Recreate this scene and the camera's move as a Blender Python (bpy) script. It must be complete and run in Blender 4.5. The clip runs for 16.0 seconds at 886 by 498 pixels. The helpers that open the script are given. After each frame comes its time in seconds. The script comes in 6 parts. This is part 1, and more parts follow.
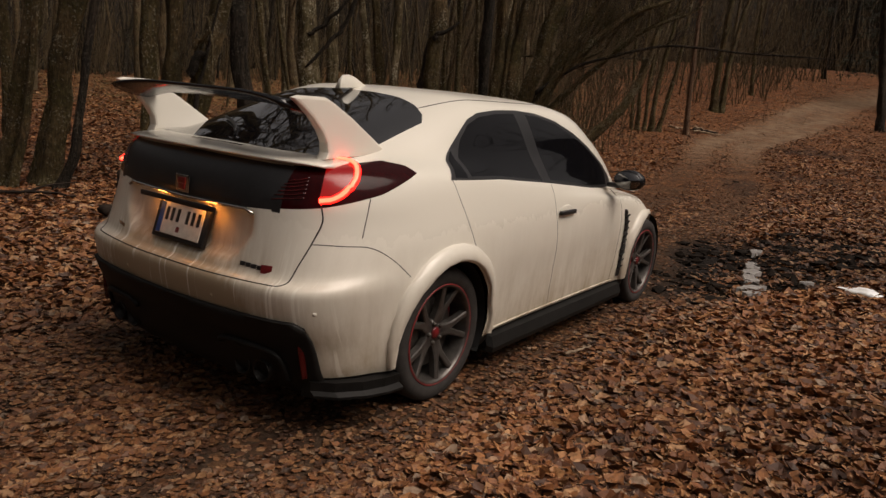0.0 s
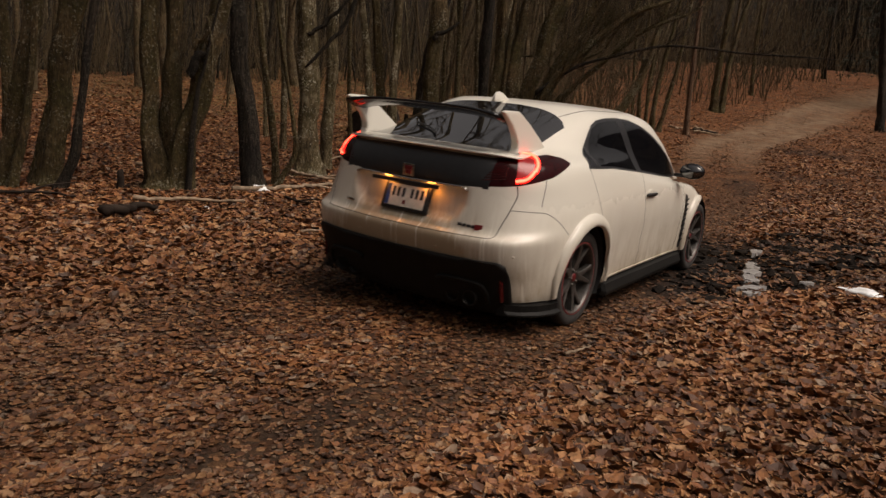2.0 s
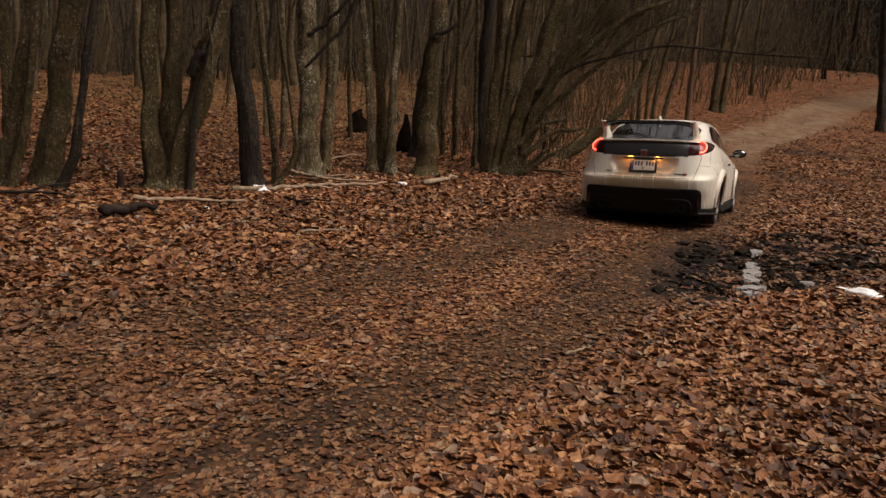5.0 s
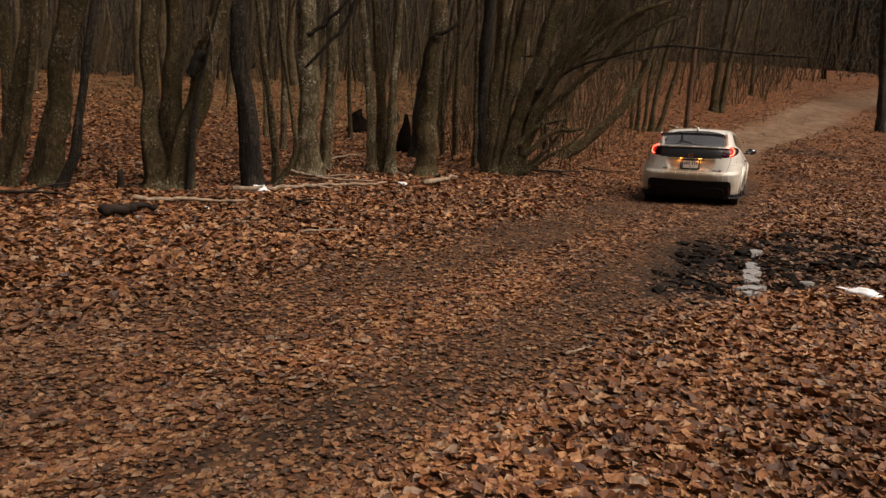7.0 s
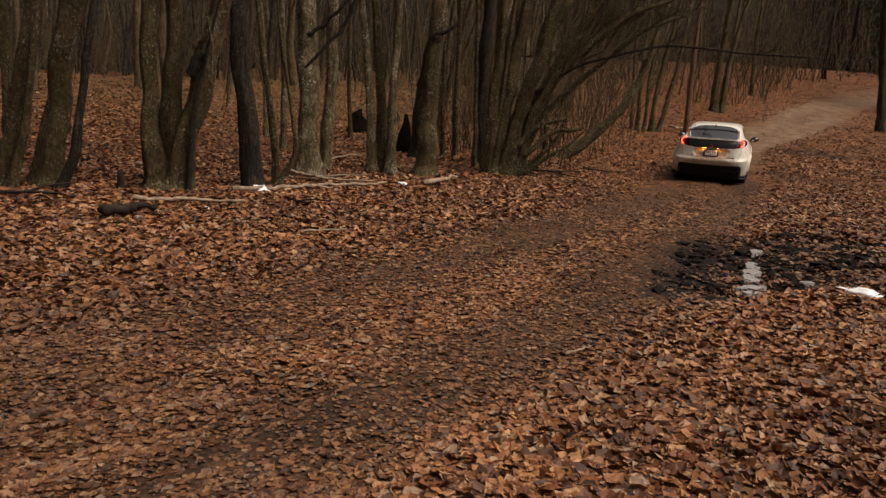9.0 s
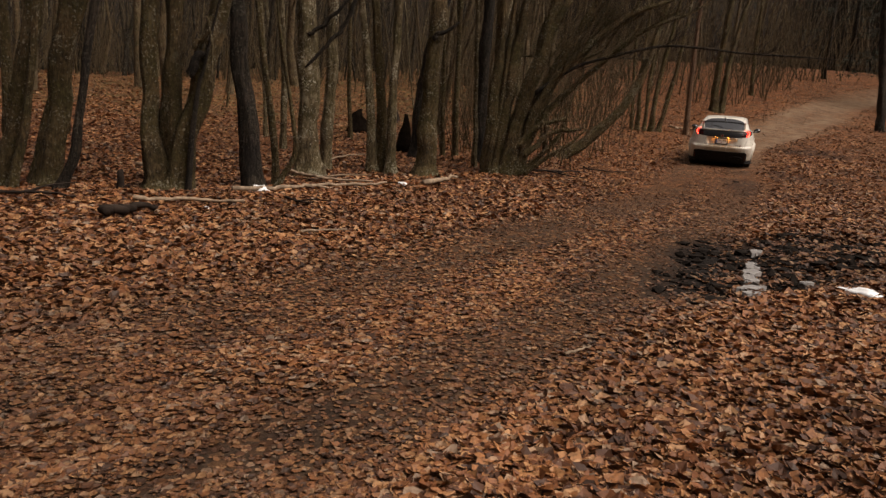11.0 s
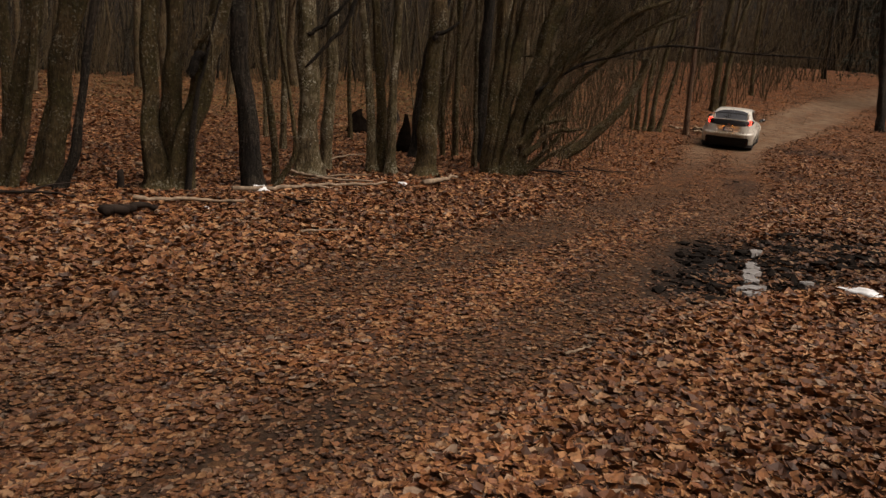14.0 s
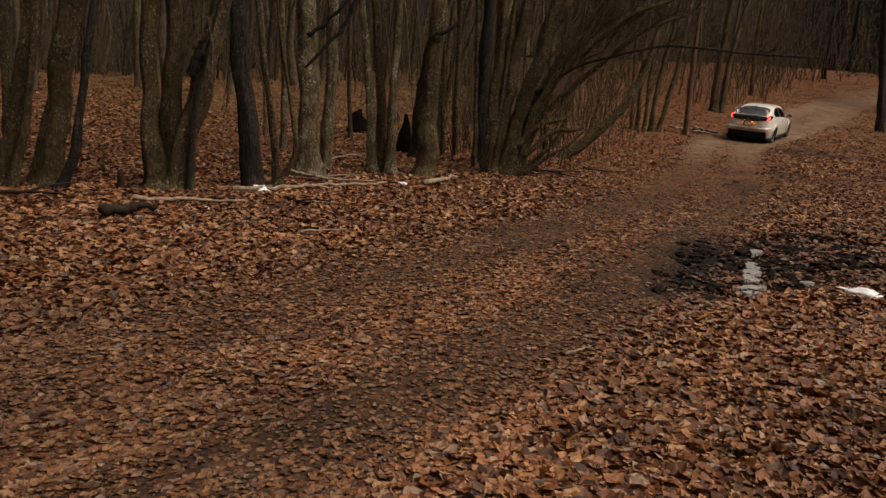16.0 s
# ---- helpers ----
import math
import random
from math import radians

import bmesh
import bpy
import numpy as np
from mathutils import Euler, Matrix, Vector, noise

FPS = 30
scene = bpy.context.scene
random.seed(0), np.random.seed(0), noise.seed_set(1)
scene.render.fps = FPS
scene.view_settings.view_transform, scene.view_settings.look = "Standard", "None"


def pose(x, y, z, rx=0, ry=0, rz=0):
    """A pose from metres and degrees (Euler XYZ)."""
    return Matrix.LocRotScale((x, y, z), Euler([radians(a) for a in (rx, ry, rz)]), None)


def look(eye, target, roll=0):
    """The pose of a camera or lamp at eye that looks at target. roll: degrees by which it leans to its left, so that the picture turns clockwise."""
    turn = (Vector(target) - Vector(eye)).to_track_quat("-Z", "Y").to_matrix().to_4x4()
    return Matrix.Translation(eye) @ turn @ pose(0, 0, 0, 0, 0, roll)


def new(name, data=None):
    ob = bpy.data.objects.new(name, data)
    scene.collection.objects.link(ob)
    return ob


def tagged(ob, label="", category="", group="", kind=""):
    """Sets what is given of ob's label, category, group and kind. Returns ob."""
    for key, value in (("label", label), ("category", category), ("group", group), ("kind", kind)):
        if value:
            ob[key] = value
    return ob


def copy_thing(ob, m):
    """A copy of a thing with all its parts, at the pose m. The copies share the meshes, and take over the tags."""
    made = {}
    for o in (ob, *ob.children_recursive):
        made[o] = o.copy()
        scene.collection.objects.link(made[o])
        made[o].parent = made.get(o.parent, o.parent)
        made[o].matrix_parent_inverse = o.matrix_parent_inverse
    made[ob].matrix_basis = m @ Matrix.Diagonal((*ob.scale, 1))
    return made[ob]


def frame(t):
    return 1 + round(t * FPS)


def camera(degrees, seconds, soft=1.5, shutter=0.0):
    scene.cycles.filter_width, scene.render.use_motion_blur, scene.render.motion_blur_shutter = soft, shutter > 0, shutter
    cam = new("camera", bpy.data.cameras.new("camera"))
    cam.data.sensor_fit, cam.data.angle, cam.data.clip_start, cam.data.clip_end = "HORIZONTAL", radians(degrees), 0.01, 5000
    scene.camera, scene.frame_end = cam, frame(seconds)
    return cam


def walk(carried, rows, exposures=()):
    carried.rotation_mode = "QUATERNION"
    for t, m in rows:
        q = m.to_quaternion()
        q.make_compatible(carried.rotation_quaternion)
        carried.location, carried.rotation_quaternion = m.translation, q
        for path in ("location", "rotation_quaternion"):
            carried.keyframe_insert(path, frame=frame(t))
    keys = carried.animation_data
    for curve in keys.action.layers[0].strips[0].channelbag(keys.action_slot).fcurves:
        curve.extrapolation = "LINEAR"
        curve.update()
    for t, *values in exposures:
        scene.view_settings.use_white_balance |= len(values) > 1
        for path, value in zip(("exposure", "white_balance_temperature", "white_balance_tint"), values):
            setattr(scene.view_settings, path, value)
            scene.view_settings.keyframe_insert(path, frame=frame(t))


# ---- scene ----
from mathutils.bvhtree import BVHTree

# camera: stands still, hand height, leaning a little
cam = camera(63.75, 16.0, soft=1.45, shutter=0.4)
EYE = (0.0, 0.0, 1.357)
VIEW = Matrix.Translation(EYE) @ pose(0, 0, 0, 90 - 11.30, 0, 0) @ pose(0, 0, 0, 0, 0, 3.67)
walk(cam, [(0.0, VIEW), (16.0, VIEW)], exposures=[(0.0, -0.16, 7300, 17), (2.0, -0.02, 7300, 17), (4.0, 0.18, 7300, 17), (7.0, 0.40, 7300, 17), (9.0, 0.33, 7300, 17),
      (12.5, 0.32, 7300, 17), (14.0, 0.08, 7300, 17), (16.0, 0.08, 7300, 17)])

# light: overcast winter sky over bare trees
world = bpy.data.worlds.new("world")
scene.world = world
world.use_nodes = True
wn = world.node_tree.nodes
sky = wn.new("ShaderNodeTexSky")
sky.sky_type, sky.sun_disc = "NISHITA", False
sky.sun_elevation, sky.sun_rotation = radians(57), radians(113)
sky.air_density, sky.dust_density, sky.ozone_density = 1.0, 6.0, 0.3
wn["Background"].inputs[1].default_value = 0.065
grey = wn.new("ShaderNodeHueSaturation")
grey.inputs["Saturation"].default_value = 0.12
world.node_tree.links.new(sky.outputs[0], grey.inputs["Color"])
world.node_tree.links.new(grey.outputs[0], wn["Background"].inputs[0])
sun = new("sun", bpy.data.lights.new("sun", "SUN"))
sun.data.energy, sun.data.angle, sun.data.color = 2.35, radians(45), (1.0, 0.95, 0.88)
sun.matrix_world = look((17, -7, 28), (0, 0, 0))


# ---- materials ----
class Mat:
    """A small helper round a node material."""

    def __init__(self, name, color=(0.5, 0.5, 0.5), rough=0.6, metal=0.0, spec=0.5):
        self.m = bpy.data.materials.new(name)
        self.m.use_nodes = True
        self.n, self.l = self.m.node_tree.nodes, self.m.node_tree.links
        self.b = self.n["Principled BSDF"]
        self.set("Base Color", (*color, 1)), self.set("Roughness", rough), self.set("Metallic", metal)
        self.set("Specular IOR Level", spec)

    def set(self, key, value):
        self.b.inputs[key].default_value = value
        return self

    def node(self, kind, **sockets):
        nd = self.n.new("ShaderNode" + kind)
        for k, v in sockets.items():
            nd.inputs[k.replace("_", " ")].default_value = v
        return nd

    def link(self, a, b):
        self.l.new(a, b)
        return self

    def coords(self, which="Object"):
        return self.node("TexCoord").outputs[which]

    def noise(self, scale, detail=4.0, rough=0.6, vec=None, distortion=0.0):
        nd = self.node("TexNoise", Scale=scale, Detail=detail, Roughness=rough, Distortion=distortion)
        self.link(vec or self.coords(), nd.inputs["Vector"])
        return nd.outputs["Fac"]

    def ramp(self, fac, *stops):
        nd = self.node("ValToRGB")
        e = nd.color_ramp.elements
        while len(e) < len(stops):
            e.new(0.5)
        for el, (p, c) in zip(e, stops):
            el.position, el.color = p, (*c, 1) if len(c) == 3 else c
        self.link(fac, nd.inputs[0])
        return nd.outputs[0]

    def mix(self, fac, a, b, mode="MIX"):
        nd = self.n.new("ShaderNodeMix")
        nd.data_type, nd.blend_type = "RGBA", mode
        for sock, v in ((nd.inputs[0], fac), (nd.inputs[6], a), (nd.inputs[7], b)):
            if isinstance(v, (float, int)):
                sock.default_value = v
            elif isinstance(v, tuple):
                sock.default_value = (*v, 1)
            else:
                self.link(v, sock)
        return nd.outputs[2]

    def math(self, op, a, b=0.0, clamp=False):
        nd = self.n.new("ShaderNodeMath")
        nd.operation, nd.use_clamp = op, clamp
        for sock, v in zip(nd.inputs, (a, b)):
            if isinstance(v, (float, int)):
                sock.default_value = v
            else:
                self.link(v, sock)
        return nd.outputs[0]

    def attr(self, name):
        nd = self.n.new("ShaderNodeAttribute")
        nd.attribute_name = name
        return nd.outputs["Fac"]

    def color(self, sock):
        return self.link(sock, self.b.inputs["Base Color"])

    def rough(self, sock):
        return self.link(sock, self.b.inputs["Roughness"])

    def bump(self, sock, strength=0.4, dist=0.01):
        nd = self.node("Bump", Strength=strength, Distance=dist)
        self.link(sock, nd.inputs["Height"]), self.link(nd.outputs[0], self.b.inputs["Normal"])
        return self

    def stretch(self, x, y, z, which="Object"):
        nd = self.node("Mapping")
        nd.inputs["Scale"].default_value = (x, y, z)
        self.link(self.coords(which), nd.inputs["Vector"])
        return nd.outputs[0]


def ground_material():
    """Dark soil under fallen leaves, wet black mud, bare brown track; leaf specks where real leaves thin out."""
    m = Mat("forest_soil", rough=0.9, spec=0.15)
    big, fine = m.noise(0.5, 5), m.noise(14, 6, 0.7)
    soil = m.ramp(fine, (0.3, (0.014, 0.009, 0.006)), (0.6, (0.04, 0.024, 0.015)), (0.8, (0.08, 0.049, 0.03)))
    vor = m.node("TexVoronoi", Scale=22.0)
    m.link(m.stretch(1, 1, 0.3), vor.inputs["Vector"])
    sep = m.node("SeparateColor")
    m.link(vor.outputs["Color"], sep.inputs[0])
    litter = m.ramp(sep.outputs[0], (0.0, (0.025, 0.013, 0.008)), (0.35, (0.105, 0.043, 0.018)), (0.7, (0.22, 0.092, 0.034)), (1.0, (0.36, 0.19, 0.088)))
    litter = m.mix(m.ramp(big, (0.35, (0, 0, 0)), (0.65, (1, 1, 1))), litter, m.mix(0.5, litter, (0.15, 0.06, 0.028)))
    grassy = m.mix(m.ramp(m.noise(3.0, 5), (0.42, (0, 0, 0)), (0.62, (1, 1, 1))), litter, (0.10, 0.09, 0.032))
    litter = m.mix(m.attr("grass"), litter, grassy)
    patchy = m.ramp(m.noise(1.3, 6, 0.7), (0.36, (0.4, 0.37, 0.35)), (0.5, (0.82, 0.8, 0.78)), (0.66, (1.15, 1.08, 1.04)))
    litter = m.mix(1.0, litter, patchy, "MULTIPLY")
    litter = m.mix(1.0, litter, m.ramp(m.noise(6.5, 4, 0.75), (0.36, (0.6, 0.58, 0.57)), (0.52, (1.0, 0.98, 0.97)), (0.66, (1.4, 1.32, 1.25))), "MULTIPLY")
    track = m.ramp(m.noise(30, 6, 0.75), (0.35, (0.022, 0.014, 0.009)), (0.5, (0.066, 0.040, 0.024)), (0.68, (0.15, 0.090, 0.054)))
    track = m.mix(m.ramp(sep.outputs[2], (0.45, (0, 0, 0)), (0.8, (0.8, 0.8, 0.8))), track, litter)
    sand = m.ramp(m.noise(1.6, 8, 0.75), (0.3, (0.09, 0.058, 0.037)), (0.68, (0.27, 0.185, 0.117)))
    mud = m.ramp(fine, (0.3, (0.005, 0.004, 0.0035)), (0.7, (0.018, 0.013, 0.010)))
    c = m.mix(m.attr("litter"), soil, litter)
    c = m.mix(m.math("MULTIPLY", m.attr("track"), m.ramp(m.noise(1.1, 5, 0.65), (0.36, (0.25, 0.25, 0.25)), (0.6, (1, 1, 1)))), c, track)
    c = m.mix(m.math("MULTIPLY", m.attr("sand"), m.ramp(m.noise(1.4, 6, 0.7), (0.32, (0.35, 0.35, 0.35)), (0.6, (1, 1, 1)))), c, sand)
    c = m.mix(m.attr("mud"), c, mud)
    m.color(c)
    
    m.bump(m.math("ADD", m.math("MULTIPLY", sep.outputs[1], 0.5), fine), 0.8, 0.03)
    return m.m


def leaf_material():
    m = Mat("dry_leaf", rough=0.6, spec=0.35)
    geo = m.n.new("ShaderNodeNewGeometry")
    c = m.ramp(geo.outputs["Random Per Island"], (0.0, (0.026, 0.012, 0.007)), (0.25, (0.12, 0.045, 0.018)), (0.48, (0.26, 0.10, 0.034)),
               (0.7, (0.36, 0.165, 0.062)), (0.88, (0.52, 0.30, 0.14)), (1.0, (0.29, 0.235, 0.18)))
    c = m.mix(m.ramp(m.noise(60, 3), (0.4, (0, 0, 0)), (0.7, (0.6, 0.6, 0.6))), c, (0.07, 0.035, 0.018))
    patch = m.ramp(m.noise(0.55, 3), (0.35, (0.62, 0.56, 0.53)), (0.65, (1.05, 0.95, 0.89)))
    c = m.mix(1.0, c, patch, "MULTIPLY")
    # worn carries rut wear, mud and the shade painted on the left foreground
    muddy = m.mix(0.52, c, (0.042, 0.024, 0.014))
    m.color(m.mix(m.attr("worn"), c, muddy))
    m.bump(m.noise(120, 2), 0.25, 0.004)
    return m.m


def bark_material(name, dark, mid, light, moss=0.4, ridge=9.0, lichen=0.35):
    m = Mat(name, rough=0.92, spec=0.2)
    grain = m.math("ADD", m.math("MULTIPLY", m.noise(ridge, 8, 0.75, m.stretch(3.2, 3.2, 0.9)), 0.6), m.math("MULTIPLY", m.noise(2.6, 6, 0.7), 0.4))
    c = m.ramp(grain, (0.38, dark), (0.5, mid), (0.64, light))
    green = m.ramp(m.noise(2.2, 4), (0.38, (0, 0, 0)), (0.62, (moss, moss, moss)))
    c = m.mix(green, c, m.ramp(m.noise(26, 3), (0.35, (0.022, 0.020, 0.006)), (0.7, (0.09, 0.078, 0.022))))
    blot = m.ramp(m.noise(7, 6, 0.75), (0.54, (0, 0, 0)), (0.66, (lichen, lichen, lichen)))
    c = m.mix(m.math("MULTIPLY", blot, 0.6), c, (0.20, 0.185, 0.13))
    spots = m.ramp(m.math("ADD", m.math("MULTIPLY", m.noise(30, 4, 0.65), 0.75), m.math("MULTIPLY", m.noise(3.0, 3), 0.35)), (0.62, (0, 0, 0)), (0.66, (lichen, lichen, lichen)))
    c = m.mix(spots, c, (0.48, 0.45, 0.35))
    m.color(c)
    m.bump(m.math("ADD", grain, m.math("MULTIPLY", m.noise(ridge * 2.2, 5, 0.7, m.stretch(2.0, 2.0, 0.5)), 0.7)), 1.0, 0.09)
    return m.m


SOIL, LEAF = ground_material(), leaf_material()
BARK = bark_material("mossy_bark", (0.011, 0.0075, 0.0033), (0.082, 0.054, 0.025), (0.22, 0.148, 0.072), 0.66, 11.0, 0.4)
BARK_DARK = bark_material("dark_pine_bark", (0.005, 0.004, 0.0035), (0.02, 0.015, 0.012), (0.065, 0.047, 0.034), 0.1, 7.0, 0.1)
BARK_BIRCH = bark_material("birch_bark", (0.022, 0.016, 0.010), (0.13, 0.094, 0.05), (0.44, 0.36, 0.24), 0.6, 8.0, 0.8)
BARK_PINE = bark_material("orange_pine_bark", (0.04, 0.022, 0.014), (0.12, 0.068, 0.042), (0.22, 0.135, 0.085), 0.0, 6.0, 0.2)
BARK_FAR = bark_material("far_bark", (0.02, 0.014, 0.009), (0.085, 0.056, 0.03), (0.18, 0.124, 0.07), 0.35, 5.0, 0.25)
# darker copy of the far bark, the wood's inner shade put into its colour
BARK_SHADED = bark_material("deep_wood_bark", (0.006, 0.0045, 0.0035), (0.022, 0.016, 0.012), (0.06, 0.045, 0.033), 0.2, 5.0, 0.25)


def paint_material():
    """White paint, mud film and streaks low down."""
    m = Mat("white_paint", rough=0.28, spec=0.5)
    m.set("Coat Weight", 0.35).set("Coat Roughness", 0.08)
    geo = m.coords()
    sp = m.node("SeparateXYZ")
    m.link(geo, sp.inputs[0])
    low = m.n.new("ShaderNodeMapRange")
    low.inputs["From Min"].default_value, low.inputs["From Max"].default_value = 1.0, 0.22
    m.link(sp.outputs[2], low.inputs[0])
    streak = m.noise(9, 6, 0.7, m.stretch(1.2, 3.2, 0.14))
    blotch = m.noise(3.5, 5, 0.65)
    dirt = m.math("MULTIPLY", low.outputs[0], m.math("ADD", m.math("MULTIPLY", streak, 0.9), m.math("MULTIPLY", blotch, 0.7)))
    tail = m.n.new("ShaderNodeMapRange")
    tail.inputs["From Min"].default_value, tail.inputs["From Max"].default_value = -0.45, -0.76
    tail.inputs["To Min"].default_value, tail.inputs["To Max"].default_value = 0.0, 1.0
    m.link(sp.outputs[0], tail.inputs[0])
    middle = m.n.new("ShaderNodeMapRange")
    middle.inputs["From Min"].default_value, middle.inputs["From Max"].default_value = 0.72, 0.25
    middle.inputs["To Min"].default_value, middle.inputs["To Max"].default_value = 0.15, 1.5
    m.link(m.math("ABSOLUTE", sp.outputs[1]), middle.inputs[0])
    dirt = m.math("MULTIPLY", dirt, m.math("ADD", 0.8, m.math("MULTIPLY", tail.outputs[0], middle.outputs[0])))
    # clean runs where water has trickled down the tail
    runs = m.ramp(m.noise(11, 3, 0.6, m.stretch(0.3, 3.5, 0.10)), (0.60, (1, 1, 1)), (0.66, (0.35, 0.35, 0.35)))
    dirt = m.math("MULTIPLY", dirt, m.mix(tail.outputs[0], (1, 1, 1), runs))
    f = m.ramp(dirt, (0.12, (0.03, 0.03, 0.03)), (0.4, (0.28, 0.28, 0.28)), (0.8, (0.85, 0.85, 0.85)))
    m.color(m.mix(f, (0.74, 0.71, 0.63), (0.25, 0.172, 0.088)))
    m.rough(m.math("ADD", 0.24, m.math("MULTIPLY", f, 0.6)))
    return m.m


def plain(name, color, rough=0.5, metal=0.0, spec=0.5, grain=25.0, vary=0.35):
    m = Mat(name, color, rough, metal, spec)
    lo = tuple(c * (1 - vary) for c in color)
    hi = tuple(min(1, c * (1 + vary)) for c in color)
    nz = m.noise(grain, 5, 0.65)
    m.color(m.ramp(nz, (0.3, lo), (0.7, hi)))
    m.rough(m.math("ADD", rough - 0.06, m.math("MULTIPLY", nz, 0.12)))
    return m.m


def glow(name, color, strength, base=(0.3, 0.02, 0.02)):
    m = Mat(name, base, 0.2)
    m.set("Emission Color", (*color, 1)).set("Emission Strength", strength)
    return m.m


PAINT = paint_material()
BLACK = plain("black_trim", (0.012, 0.012, 0.013), 0.38)
GLOSS = plain("gloss_black", (0.008, 0.008, 0.009), 0.16, vary=0.1)
DIRTY_BLACK = plain("dusty_black_plastic", (0.007, 0.0066, 0.006), 0.6, spec=0.2, vary=0.6, grain=12)
RUBBER = plain("tyre_rubber", (0.022, 0.019, 0.017), 0.85, vary=0.5)
RIM = plain("dark_alloy", (0.10, 0.092, 0.085), 0.42, 0.7, vary=0.4, grain=14)
RIM_RED = plain("red_rim_line", (0.22, 0.02, 0.02), 0.5)
GLASS = plain("privacy_glass", (0.004, 0.004, 0.005), 0.012, vary=0.05, spec=1.0)
SIDE_TINT = plain("side_privacy_glass", (0.004, 0.004, 0.005), 0.04, vary=0.05, spec=0.16)
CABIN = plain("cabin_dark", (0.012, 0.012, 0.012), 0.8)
SEAM = plain("panel_gap", (0.02, 0.017, 0.014), 0.8)
RED_LENS = plain("red_lens", (0.045, 0.003, 0.003), 0.08, vary=0.2)
DARK_LENS = plain("dark_lens", (0.022, 0.0015, 0.002), 0.10, vary=0.3, spec=0.12)
LED = glow("lit_tail_strip", (1.0, 0.012, 0.008), 7.0)
LED_FIELD = glow("lit_red_field", (1.0, 0.010, 0.012), 0.28, (0.04, 0.002, 0.002))
LED_CORE = glow("lit_tail_core", (1.0, 0.065, 0.035), 9.0)
PLATE_LAMP = glow("plate_lamp_glow", (1.0, 0.34, 0.06), 42.0, (0.8, 0.7, 0.5))
STEEL = plain("disc_steel", (0.10, 0.09, 0.08), 0.5, 0.8)
CHROME = plain("chrome", (0.5, 0.48, 0.45), 0.15, 1.0, vary=0.1)
PLATE_WHITE = plain("plate_white", (0.62, 0.58, 0.52), 0.5, vary=0.15)
ICE = plain("slushy_ice", (0.33, 0.32, 0.31), 0.2, vary=0.5, grain=18)
PLATE_BLUE = plain("plate_blue", (0.02, 0.05, 0.18), 0.5)
RED_BADGE = plain("red_badge", (0.13, 0.008, 0.010), 0.35)
CLOD = plain("black_soil", (0.012, 0.009, 0.007), 0.9, spec=0.08, vary=0.6, grain=30)
SNOW = plain("old_snow", (0.75, 0.77, 0.78), 0.7, vary=0.12)
ROOTS = plain("black_earthy_roots", (0.009, 0.0065, 0.005), 1.0, spec=0.0, vary=0.6, grain=9)
for key, value in (("Coat Weight", 0.6), ("Coat Roughness", 0.01), ("IOR", 1.7)):
    GLASS.node_tree.nodes["Principled BSDF"].inputs[key].default_value = value
HEADLIGHT = glow("lit_headlamp", (1.0, 0.74, 0.36), 120.0, (0.7, 0.7, 0.65))
TAILPIPE = plain("sooty_steel", (0.03, 0.028, 0.026), 0.5, 0.8)
DEADWOOD = plain("dead_wood", (0.25, 0.18, 0.12), 0.9, vary=0.6, grain=9)
DARKWOOD = plain("rotten_wood", (0.026, 0.019, 0.015), 0.95, spec=0.08, vary=0.6, grain=9)
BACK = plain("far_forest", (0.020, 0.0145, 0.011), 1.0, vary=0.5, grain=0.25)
NEEDLE = plain("pine_needles", (0.022, 0.03, 0.016), 0.8, vary=0.5)


# ---- helpers of the scene ----
def part(name, bm, material, parent=None, label="", smooth=True):
    me = bpy.data.meshes.new(name)
    bm.normal_update()
    bm.to_mesh(me), bm.free()
    for mat in (material if isinstance(material, (list, tuple)) else [material]):
        me.materials.append(mat)
    if smooth:
        me.shade_smooth()
    ob = new(name, me)
    ob.parent = parent
    return tagged(ob, label)


def fast_mesh(name, co, faces_flat, size, material, smooth=True):
    """A mesh of many equal-sided faces from arrays."""
    me = bpy.data.meshes.new(name)
    nf = len(faces_flat) // size
    me.vertices.add(len(co)), me.loops.add(len(faces_flat)), me.polygons.add(nf)
    me.vertices.foreach_set("co", np.asarray(co, np.float32).ravel())
    me.loops.foreach_set("vertex_index", np.asarray(faces_flat, np.int32))
    me.polygons.foreach_set("loop_start", np.arange(0, nf * size, size, dtype=np.int32))
    me.polygons.foreach_set("loop_total", np.full(nf, size, np.int32))
    me.polygons.foreach_set("use_smooth", np.full(nf, smooth))
    me.materials.append(material)
    me.update(calc_edges=True)
    return me


def box(bm, x0, x1, y0, y1, z0, z1, bevel=0.0, m=None):
    r = bmesh.ops.create_cube(bm, size=1.0, matrix=(m or Matrix()) @ Matrix.Translation(((x0 + x1) / 2, (y0 + y1) / 2, (z0 + z1) / 2)) @ Matrix.Diagonal((x1 - x0, y1 - y0, z1 - z0, 1)))
    if bevel:
        es = list({e for v in r["verts"] for e in v.link_edges})
        bmesh.ops.bevel(bm, geom=es, offset=bevel, segments=2, affect="EDGES", profile=0.6)
    return bm


